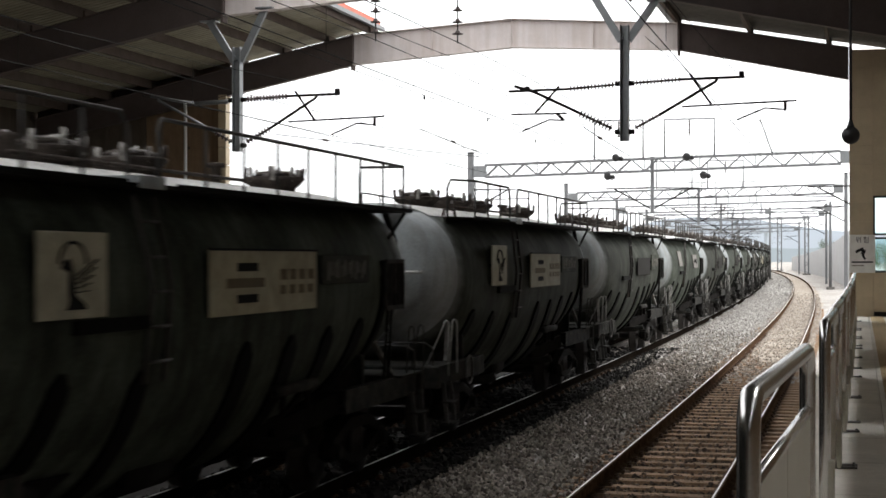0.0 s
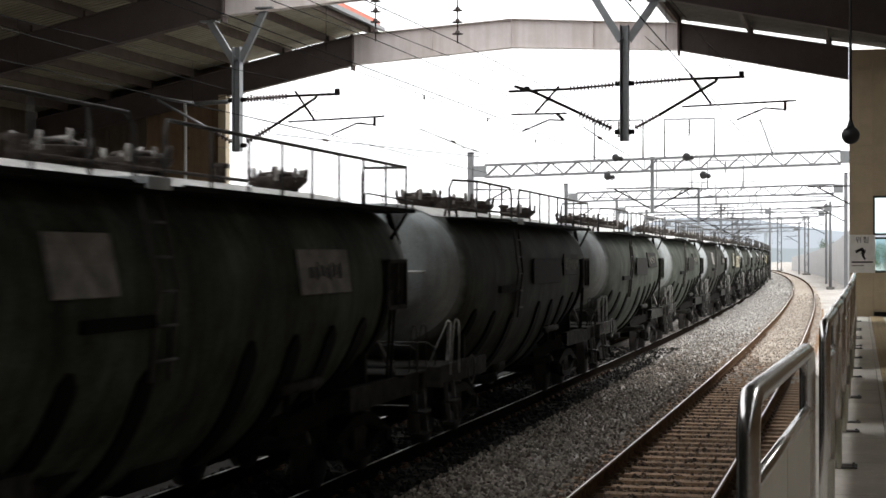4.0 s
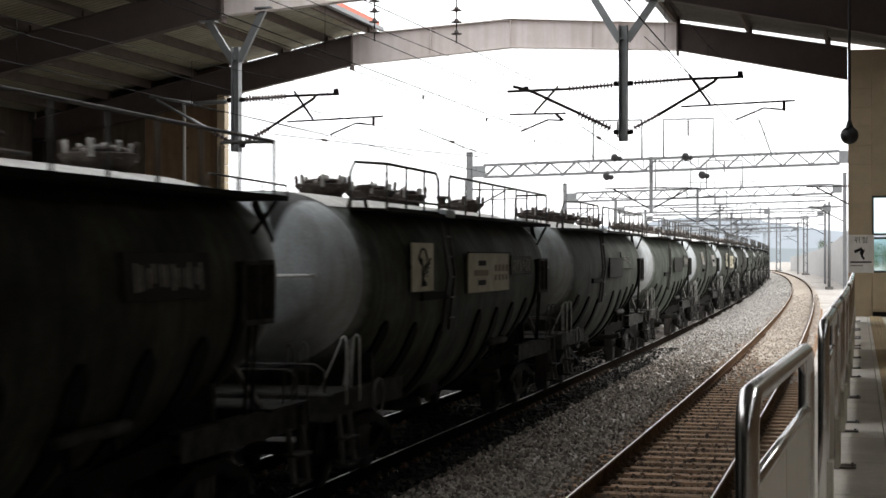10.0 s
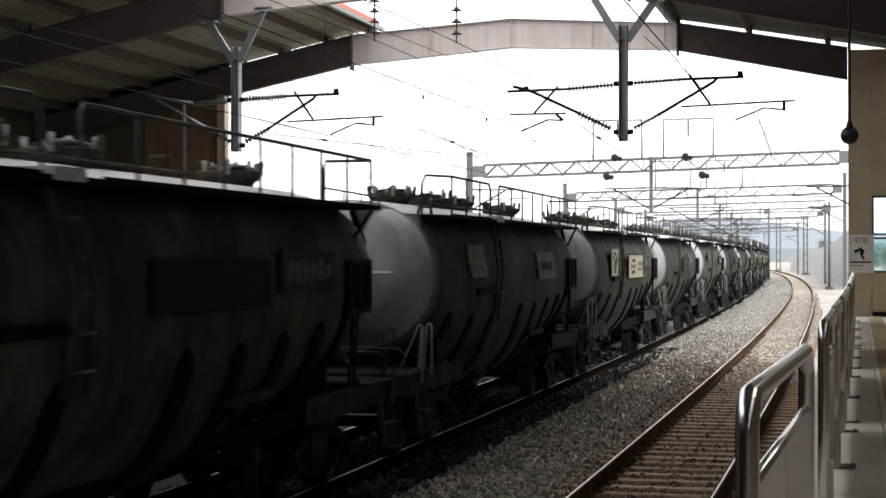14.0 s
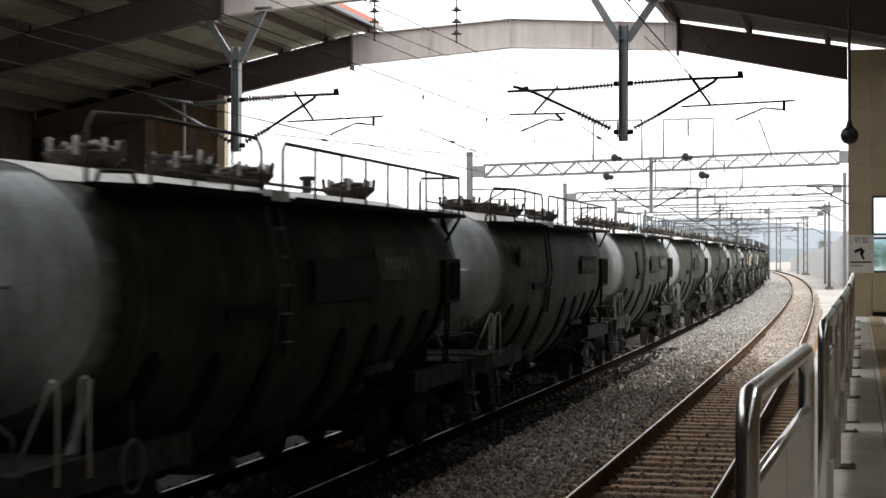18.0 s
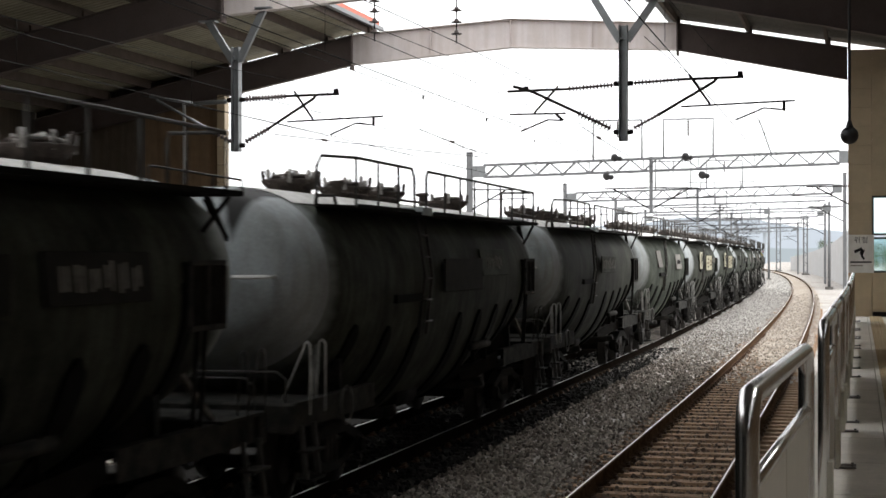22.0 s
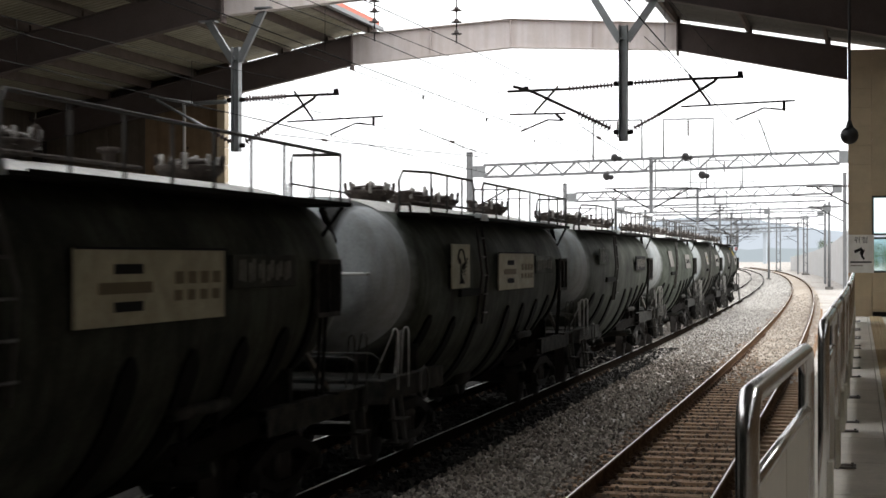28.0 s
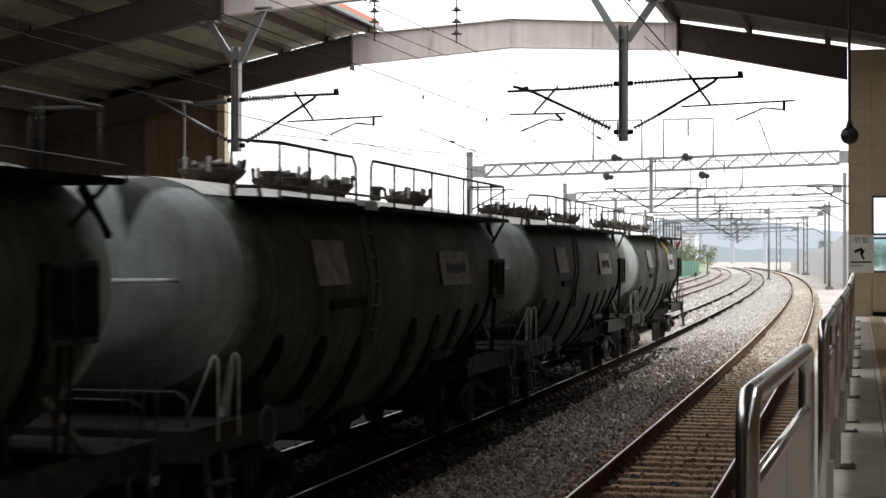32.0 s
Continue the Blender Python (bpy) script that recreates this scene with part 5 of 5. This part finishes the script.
    rail([(xo, -1.60, zw), (xo, -1.60, zw + H - 0.08), (xo, -1.54, zw + H), (xo, r_end, zw + H), (0.80, r_end, zw + H), (0.78, r_end, zw + H - 0.08), (0.78, r_end, zw)], far)
    low = part("low_rail", Geo().tube([(1.26, 4.02, zw), (1.26, 4.02, 3.27), (1.26, 4.08, 3.295), (1.26, 6.02, 3.27), (1.26, 6.06, 3.14)], 0.010, 6), RAILING, w)
    for y in (4.7, 5.35):
        part("low_rail_post", Geo().tube([(1.26, y, zw), (1.26, y, 3.28)], 0.009, 6), RAILING, low)
    part("grab_loop", Geo().tube([(0.85, -4.6, 3.12), (0.85, -4.5, 3.26), (0.85, -3.9, 3.28), (0.85, -3.8, 3.14)], 0.022, 6), HATCH, w)
    # filling hatches
    rg = random.Random(11)
    for y in (-3.3, -1.2, 0.45, 4.3):
        h = part("hatch", Geo().lathe([(-0.16, 0.24), (0.06, 0.25), (0.10, 0.30), (0.15, 0.35), (0.18, 0.36), (0.195, 0.32), (0.20, 0.12), (0.205, 0.02)], (0.12, y, 3.30), (0, 0, 1), 18), HATCH, w, "cement-caked filling hatch with bolts")
        for i in range(8):
            a = radians(45 * i + 12)
            c, d = math.cos(a), math.sin(a)
            top = 3.50 + rg.uniform(0.04, 0.10)
            part("hatch_bolt", Geo().tube([(0.12 + 0.32 * c, y + 0.32 * d, 3.44), (0.12 + 0.335 * c, y + 0.335 * d, top), (0.12 + 0.335 * c, y + 0.335 * d, top + 0.03)], [0.022, 0.028, 0.020], 6), HATCH_ROD if i % 2 else HATCH, h)
        part("hatch_lever", Geo().tube([(0.12, y - 0.32, 3.50), (0.14, y, 3.56), (0.10, y + rg.uniform(0.2, 0.34), 3.60)], 0.02, 6), HATCH_ROD, h)
        part("hatch_lid", Geo().lathe([(0, 0.24), (0.03, 0.23), (0.055, 0.15), (0.06, 0.02)], (0.12, y, 3.505), (0, 0, 1), 16), HATCH, h)
        part("hatch_bar", Geo().tube([(0.26, y - 0.44, 3.53), (0.28, y, 3.55), (0.26, y + 0.44, 3.525)], 0.017, 6), HATCH_ROD, h, "cement-caked locking bar")
        for e in (-0.44, 0.44):
            part("hatch_clamp", Geo().tube([(0.26, y + e, 3.44), (0.27, y + e * 1.03, 3.60)], 0.026, 6), HATCH_ROD, h)
    for y in (-2.1, 2.1):
        part("vent_valve", Geo().lathe([(0, 0.06), (0.14, 0.06), (0.15, 0.10), (0.19, 0.10), (0.2, 0.03)], (0.3, y, 3.34), (0, 0, 1), 12), HATCH, w)
    part("top_pipe", Geo().tube([(0.46, -2.4, 3.37), (0.46, 2.4, 3.37)], 0.02, 6), HATCH, w)
    # side ladder
    lad = Geo()
    for dy in (-0.18, 0.18):
        lad.tube([(xo + 0.02, -1.93 + dy, 3.05), (TANK_R + 0.06, -1.62 + dy, 2.35), (TANK_R - 0.04, -1.56 + dy, 1.6)], 0.022, 6)
    ladder = part("ladder", lad, RAILING, w)
    for i in range(5):
        z = 2.85 - 0.27 * i
        yy = -1.93 + 0.31 * min(1, (3.05 - z) / 0.7)
        part("rung", Geo().tube([(TANK_R + 0.05, yy - 0.18, z), (TANK_R + 0.05, yy + 0.18, z)], 0.014, 6), RAILING, ladder)
    # control panel and pipe on the far end
    cab = part("control_cabinet", Geo().box((1.30, 5.00, 2.26), (0.09, 0.76, 0.56), bevel=0.015), DARK_STEEL, w, "grimy black open-framed control cabinet")
    for a, b, c, d in ((5.00, 2.53, 0.76, 0.05), (5.00, 1.99, 0.76, 0.05), (4.63, 2.26, 0.05, 0.49), (5.00, 2.26, 0.04, 0.49), (5.37, 2.26, 0.05, 0.49)):
        part("cabinet_frame", Geo().box((1.36, a, b), (0.03, c, d), bevel=0.006), FRAME_GREY, cab)
    for a, b in ((4.82, 2.37), (4.82, 2.13), (5.18, 2.37), (5.18, 2.13)):
        part("gauge", Geo().tube([(1.345, a, b), (1.358, a, b)], 0.055, 12), DARK_STEEL, cab)
    for y in (4.95, 5.12):
        part("cabinet_leg", Geo().beam((1.29, y, 1.98), (1.24, y, 1.15), 0.03), DARK_STEEL, cab)
    part("cabinet_rod", Geo().tube([(1.28, 5.3, 1.99), (0.9, 6.25, 1.96)], 0.012, 6), RAILING, cab)
    part("end_pipe", Geo().tube([(0.93, -6.05, 2.38), (0.97, -6.24, 2.38), (0.94, -6.29, 2.38), (-0.30, -6.29, 2.37), (-0.34, -6.18, 2.37)], 0.022, 7), PALE_RAIL, w)
    part("end_hanger", Geo().beam((1.0, 5.84, zw - 0.04), (1.0, 6.28, 2.74), 0.065, 0.05), DARK_STEEL, w)
    part("end_stay", Geo().beam((1.21, 5.25, 2.80), (1.30, 5.62, zw - 0.04), 0.03), DARK_STEEL, w)
    # underframe
    for s in (-1, 1):
        ch = [(-0.06, 0.87), (0.06, 0.87), (0.06, 1.13), (-0.06, 1.13), (-0.06, 1.115), (0.045, 1.115), (0.045, 0.885), (-0.06, 0.885)]
        for e in (-1, 1):
            sill = Geo()
            sill.prism([(s * u, v) for u, v in ch][::s], (s * 1.17, min(e * 3.55, e * 6.5), 0), (s * 1.17, max(e * 3.55, e * 6.5), 0))
            part("side_sill", sill, FRAME_GREY, w)
            part("sill_web", Geo().beam((s * 1.1, e * 3.6, 0.98), (s * 0.75, e * 2.5, 0.75), 0.06, 0.22), DARK_STEEL, w)
        part("end_beam", Geo().box((0, s * 6.5, 1.0), (2.6, 0.16, 0.30), bevel=0.02), FRAME_GREY, w)
        d = part("end_platform", Geo().box((0, s * 6.0, 1.135), (2.6, 1.0, 0.03)), FRAME_GREY, w, "cement-dusted chequer-plate end platform")
        part("coupler", Geo().box((0, s * 6.72, 0.88), (0.22, 0.40, 0.24), bevel=0.04).box((0.02, s * 6.85, 0.88), (0.30, 0.14, 0.30), bevel=0.05), DARK_STEEL, w)
        part("brake_hose", Geo().tube([(0.35, s * 6.55, 0.9), (0.38, s * 6.75, 0.62), (0.36, s * 6.9, 0.55)], 0.03, 7), BLACKPLASTIC, w)
        for sx in (1, -1):
            part("saddle_strut", Geo().beam((sx * 1.15, s * 5.6, 1.15), (sx * 1.02, s * 4.95, 1.75), 0.06, 0.04), WALKWAY, w)
            part("saddle", Geo().box((sx * 0.85, s * 4.5, 1.25), (0.55, 0.10, 0.42)), FRAME_GREY, w)
        # handrails at the corner
        for ya, spread in (((5.60, 0.05), (6.08, 0.25)) if s < 0 else ((6.05, 0.05), (6.50, 0.12))):
            y = s * ya
            part("corner_handrail", Geo().tube([(1.31, y, 1.0), (1.31, y, 1.67), (1.30, y, 1.71), (1.275, y, 1.73), (1.25, y, 1.71), (1.24, y, 1.66), (1.26 - spread, y, 1.14)], 0.011 if s < 0 else 0.010, 7), PALE_RAIL if s < 0 else RAILING, w)
        part("end_handrail", Geo().tube([(1.2, s * 6.5, 1.15), (1.2, s * 6.5, 1.38), (1.1, s * 6.5, 1.45), (-1.1, s * 6.5, 1.45), (-1.2, s * 6.5, 1.38), (-1.2, s * 6.5, 1.15)], 0.012, 7), RAILING, w)
        step = part("corner_step", Geo().beam((1.30, s * 6.15 - 0.19, 0.92), (1.36, s * 6.15 - 0.19, 0.36), 0.03, 0.05), RAILING, w)
        part("stringer", Geo().beam((1.30, s * 6.15 + 0.19, 0.92), (1.36, s * 6.15 + 0.19, 0.36), 0.03, 0.05), RAILING, step)
        for z in (0.38, 0.66):
            part("tread", Geo().box((1.34, s * 6.15, z), (0.16, 0.42, 0.025)), FRAME_GREY, step)
    part("centre_sill", Geo().box((0, 0, 0.95), (0.36, 13.0, 0.34)), DARK_STEEL, w)
    part("air_reservoir", Geo().tube([(1.18, 1.4, 1.28), (1.18, 1.45, 1.28), (1.18, 2.6, 1.28), (1.18, 2.65, 1.28)], [0.03, 0.06, 0.06, 0.03], 12), FRAME_GREY, w, "dusty brake reservoir")
    for y in (1.65, 2.4):
        part("reservoir_bracket", Geo().box((1.18, y, 1.2), (0.06, 0.05, 0.3)), DARK_STEEL, w)
    part("brake_cylinder", Geo().tube([(0.6, -1.0, 0.75), (0.6, 0.0, 0.75)], 0.18, 14).box((0.6, -0.5, 0.92), (0.3, 0.3, 0.14)), DARK_STEEL, w)
    part("discharge_pipe", Geo().tube([(0.0, -2.4, 0.66), (0.9, -2.4, 0.66), (1.15, -2.4, 0.72)], 0.07, 10), FRAME_GREY, w)
    part("discharge_pipe", Geo().tube([(0.0, 2.4, 0.66), (0.9, 2.4, 0.66), (1.15, 2.4, 0.72)], 0.07, 10), FRAME_GREY, w)
    part("brake_wheel", Geo().tube([(1.32 + 0.0, -4.9 + 0.2 * math.cos(radians(30 * i)), 1.0 + 0.2 * math.sin(radians(30 * i))) for i in range(12)], 0.016, 6, closed=True), RAILING, w)
    # bogies
    for yb in (-4.55, 4.55):
        bg = Geo().box((0, yb, 0.66), (1.9, 0.42, 0.26), bevel=0.05)
        bogie = part("bogie", bg, DARK_STEEL, w, "grimy cast steel bogie")
        for s in (-1, 1):
            f = Geo()
            f.beam((s * 1.0, yb - 0.95, 0.52), (s * 1.0, yb - 0.35, 0.70), 0.14, 0.12).beam((s * 1.0, yb - 0.36, 0.70), (s * 1.0, yb + 0.36, 0.70), 0.14, 0.13).beam((s * 1.0, yb + 0.35, 0.70), (s * 1.0, yb + 0.95, 0.52), 0.14, 0.12)
            f.beam((s * 1.0, yb - 0.80, 0.46), (s * 1.0, yb - 0.28, 0.30), 0.12, 0.10).beam((s * 1.0, yb - 0.3, 0.30), (s * 1.0, yb + 0.3, 0.30), 0.12, 0.10).beam((s * 1.0, yb + 0.28, 0.30), (s * 1.0, yb + 0.80, 0.46), 0.12, 0.10)
            part("side_frame", f, DARK_STEEL, bogie)
            for dy in (-0.15, 0.0, 0.15):
                part("spring", Geo().tube([(s * 1.0, yb + dy, 0.35), (s * 1.0, yb + dy, 0.64)], 0.055, 8), WHEEL, bogie)
            for dy in (-0.875, 0.875):
                part("axle_box", Geo().box((s * 1.0, yb + dy, 0.46), (0.20, 0.26, 0.24), bevel=0.05).tube([(s * 1.08, yb + dy, 0.44), (s * 1.13, yb + dy, 0.44)], 0.08, 10), DARK_STEEL, bogie)
        for dy in (-0.875, 0.875):
            ws = Geo()
            for s in (-1, 1):
                ws.lathe([(-0.03, 0.10), (-0.03, 0.30), (-0.055, 0.36), (-0.055, 0.425), (0.07, 0.43), (0.075, 0.455), (0.10, 0.455), (0.105, 0.36), (0.05, 0.28), (0.06, 0.10)][::1], (s * (0.7525 + 0.0), 0, 0), (-s, 0, 0), 28)
            ws.tube([(-0.9, 0, 0), (0.9, 0, 0)], 0.075, 12)
            part("wheelset", ws, WHEEL, bogie, at=Matrix.Translation((0, yb + dy, 0.43)))
    return w


def board(w, name, y0, y1, z0, z1, mat, label, tilt=None):
    """A plate fixed upright on the tank's side; tilt follows the barrel."""
    zc = (z0 + z1) / 2
    lean = 0.0 if tilt is None else tilt
    x = TANK_R + 0.05 - lean * 0.25
    rot = Matrix.Rotation(radians(-lean * 57.3 * 0.9), 3, "Y")
    b = part(name, Geo().box((0, 0, 0), (0.022, y1 - y0, z1 - z0), bevel=0.006), mat, w, label, at=Matrix.Translation((x, (y0 + y1) / 2, zc)) @ rot.to_4x4())
    for s in (-1, 1):
        part("board_bracket", Geo().box((-0.07, s * (y1 - y0) * 0.38, 0), (0.14, 0.05, 0.05)), DARK_STEEL, b)
    return b


def bars(b, name, rows, mat):
    for y, z, wy, hz in rows:
        part(name, Geo().box((0.014, y, z), (0.004, wy, hz)), mat, b)


def digits(b, width, height, count, mat, seed):
    """Unreadable figures: plain upright bars."""
    r = random.Random(seed)
    rows = []
    step = width / count
    for i in range(count):
        y = -width / 2 + step * (i + 0.5)
        for side in (-1, 1):
            rows.append((y + side * step * 0.2, r.uniform(-0.02, 0.02), step * 0.2, height * r.uniform(0.55, 0.95)))
    return bars(b, "number_bar", rows, mat)


def dress(w, kind, k):
    if kind == "E":
        p = board(w, "emblem_board", -3.62, -2.58, 2.15, 2.755, POSTER, "grimy white poster board with a dark winged emblem")
        body = [(-0.16, 0.10), (-0.06, 0.12), (-0.02, 0.05), (0.01, -0.04), (0.03, -0.14), (0.16, -0.20), (0.20, -0.24), (-0.12, -0.24), (-0.07, -0.18), (-0.09, -0.08), (-0.08, 0.02), (-0.20, 0.05)]
        part("emblem_body", Geo().add([(0.0135, u, v) for u, v in body], [tuple(range(len(body)))]), SIGNBLACK, p)
        for i in range(5):
            part("emblem_feather", Geo().beam((0.0135, 0.03, -0.12 + 0.030 * i), (0.0135, 0.20 + 0.035 * i, -0.11 + 0.055 * i), 0.005, 0.034, up=(1, 0, 0)), SIGNBLACK, p)
        part("emblem_arc", Geo().tube([(0.013, -0.02 + 0.20 * math.cos(radians(15 * i)), 0.08 + 0.15 * math.sin(radians(15 * i))) for i in range(13)], 0.013, 5), SIGNBLACK, p)
        c = board(w, "company_board", -0.65, 2.12, 2.07, 2.65, CREAM, "yellowed company board with faded plain bars")
        part("board_lip", Geo().box((0.014, 0, 0.283), (0.03, 2.77, 0.02)), SIGNBLACK, c)
        bars(c, "text_bar", [(-0.52, 0.13, 0.50, 0.075), (-0.52, -0.15, 0.50, 0.075)], SIGNBLACK)
        bars(c, "text_bar", [(-0.56, -0.01, 0.92, 0.085)] + [(0.42 + 0.26 * i, 0.055, 0.17, 0.10) for i in range(4)] + [(0.40 + 0.26 * i, -0.085, 0.15, 0.085) for i in range(4)], INKBROWN)
        n = board(w, "number_plate", 2.30, 3.95, 2.30, 2.60, BARREL, "grimy number plate with faded pale figures")
        digits(n, 1.4, 0.22, 6, INKPALE, k)
    elif kind == "D":
        b = board(w, "dark_board", -0.75, 1.45, 2.12, 2.56, BOARDDARK, "wide dark board")
        t = board(w, "notice_board", 2.0 if k == 6 else 1.6, 3.9 if k == 6 else 3.3, 2.30, 2.70, BOARDDARK if k == 6 else BARREL, "grimy number board with faded figures", tilt=0.2)
        digits(t, 1.1, 0.2, 6, INKPALE, k)
    elif k == 18:
        n = board(w, "number_plate", -0.75, 1.35, 2.24, 2.60, BARREL, "grimy number plate with faded pale figures")
        digits(n, 1.9, 0.26, 6, INKPALE, k)
    elif kind == "P":
        b = board(w, "dark_board", -0.45, 2.15, 2.12, 2.56, BOARDDARK, "wide dark board")
        n = board(w, "number_plate", 2.45, 4.05, 2.24, 2.64, BARREL, "grimy number plate with faded pale figures")
        digits(n, 1.4, 0.24, 6, INKPALE, k)
    elif kind == "N":
        m = board(w, "name_board", -4.32, -2.85, 2.42, 2.76, BARREL, "grimy plate with a faded pale plain mark")
        part("mark_disc", Geo().tube([(0.012, -0.22, 0.0), (0.015, -0.22, 0.0)], 0.13, 20), MARKPALE, m)
        part("mark_arc", Geo().tube([(0.014, -0.22 + 0.17 * math.cos(radians(20 * q)), 0.03 + 0.15 * math.sin(radians(20 * q))) for q in range(10)], 0.012, 5), MARKPALE, m)
        bars(m, "mark_bar", [(-0.60, 0, 0.07, 0.20), (-0.48, 0.0, 0.09, 0.10), (0.06, -0.01, 0.07, 0.20), (0.17, 0.04, 0.08, 0.10), (0.30, -0.02, 0.10, 0.17), (0.44, -0.01, 0.05, 0.20), (0.56, -0.09, 0.13, 0.05)], MARKPALE)
        n = board(w, "number_plate", 1.85, 3.75, 2.24, 2.60, SIGNBLACK, "black number plate with pale figures")
        digits(n, 1.6, 0.26, 6, INKPALE, k)
    else:
        if k == 16:
            a = board(w, "dark_board", -0.1, 1.7, 2.2, 2.6, BOARDDARK, "wide dark board")
        else:
            a = board(w, "notice_board", -3.5, -2.45, 2.28, 2.76, BOARDGREY, "tilted dusty grey notice board", tilt=0.22)
        if k % 3 == 0:
            bars(a, "text_bar", [(0, 0.05, 0.6, 0.10), (0, -0.10, 0.5, 0.07)], INKBROWN)
        if k in (8, 16):
            b = board(w, "number_plate", 2.2, 3.9, 2.24, 2.62, BOARDDARK, "dark number plate with faded pale figures", tilt=0.1)
            digits(b, 1.4, 0.24, 6, INKPALE, k)
        else:
            b = board(w, "notice_board", 1.6, 3.2, 2.2, 2.66, BOARDGREY, "dusty notice board, slightly tilted", tilt=0.15)
            digits(b, 1.1, 0.18, 6, SIGNBLACK, k)


def round_mark(w):
    m = part("round_mark", Geo().lathe([(-0.01, 0.30), (0.02, 0.32), (0.035, 0.24), (0.04, 0.02)], (TANK_R - 0.01, -2.6, 2.42), (1, 0, 0.12), 24), SIGNBLACK, w, "round black plate on the barrel")
    return m


KINDS = "DEEPTPDDTEDPTEDNTDPTEENTTT"
first = build_wagon()
wagons = [first]
for k in range(1, len(KINDS)):
    wagons.append(copy_thing(first, Matrix.Translation((T2, 100 + k, 0))))
for k, w in enumerate(wagons):
    dress(w, KINDS[k], k)
round_mark(wagons[16])
tail = wagons[-1]
tagged(tail, "last cement tank wagon with a red and white tail disc")
disc = part("tail_disc", Geo().tube([(1.2, 5.93, 3.0), (1.2, 5.97, 3.0)], 0.085, 20), SIGNWHITE, tail, "white tail disc with a red ring")
part("tail_ring", Geo().tube([(1.2 + 0.065 * math.cos(radians(20 * i)), 5.925, 3.0 + 0.065 * math.sin(radians(20 * i))) for i in range(18)], 0.02, 6, closed=True), REDMARK, disc)
part("tail_strap", arc_strip(2.2, 0.12, 40, 18, 0.03), YELLOWMARK, tail, "yellow strap")


Y_START, V0, SLOW = 13.445, 10.4885, 0.0717
SURGE = ((0, 0), (3.5, 0), (5.5, -0.20), (6, -0.20), (7, 0.25), (8, 0.29), (9, 0.28), (10, -0.10), (11, -0.03), (12, 0.0), (13, 0.08), (14, 0.0), (32, 0))


def surge(t):
    """Small unevenness of the train's pace, in metres behind the even run."""
    for (a, u), (b, v) in zip(SURGE, SURGE[1:]):
        if t <= b:
            return u + (v - u) * (t - a) / (b - a)
    return 0.0


def travelled(t):
    """Metres that the train has gone since the start; it slows a little."""
    return V0 * t - 0.5 * SLOW * t * t


def train_rows(k):
    rows = []
    for i in range(33):
        t = 1.0 * i
        y = Y_START + PITCH * (k - 1) + surge(t) - travelled(t)
        m = Matrix.Translation(on_track(T2, y)) @ Matrix.Rotation(bend_turn(y), 4, "Z")
        rows.append((t, m))
    return rows


def wheel_rows(y, z):
    """Rolling without slip: a row for every 75 degrees of turn."""
    rows, a = [], 0.0
    reach = travelled(32.0) / 0.43
    n = int(reach / 1.3) + 1
    for i in range(n + 1):
        a = reach * i / n
        d = a * 0.43
        t = (V0 - math.sqrt(max(0.0, V0 * V0 - 2 * SLOW * d))) / SLOW
        rows.append((min(32.0, t), Matrix.Translation((0, y, z)) @ Matrix.Rotation(a, 4, "X")))
    return rows


def motions():
    for k, w in enumerate(wagons):
        walk(w, train_rows(k))
        for o in w.children_recursive:
            if o.name.startswith("wheelset"):
                p = o.matrix_basis.translation
                walk(o, wheel_rows(p.y, p.z))


motions()
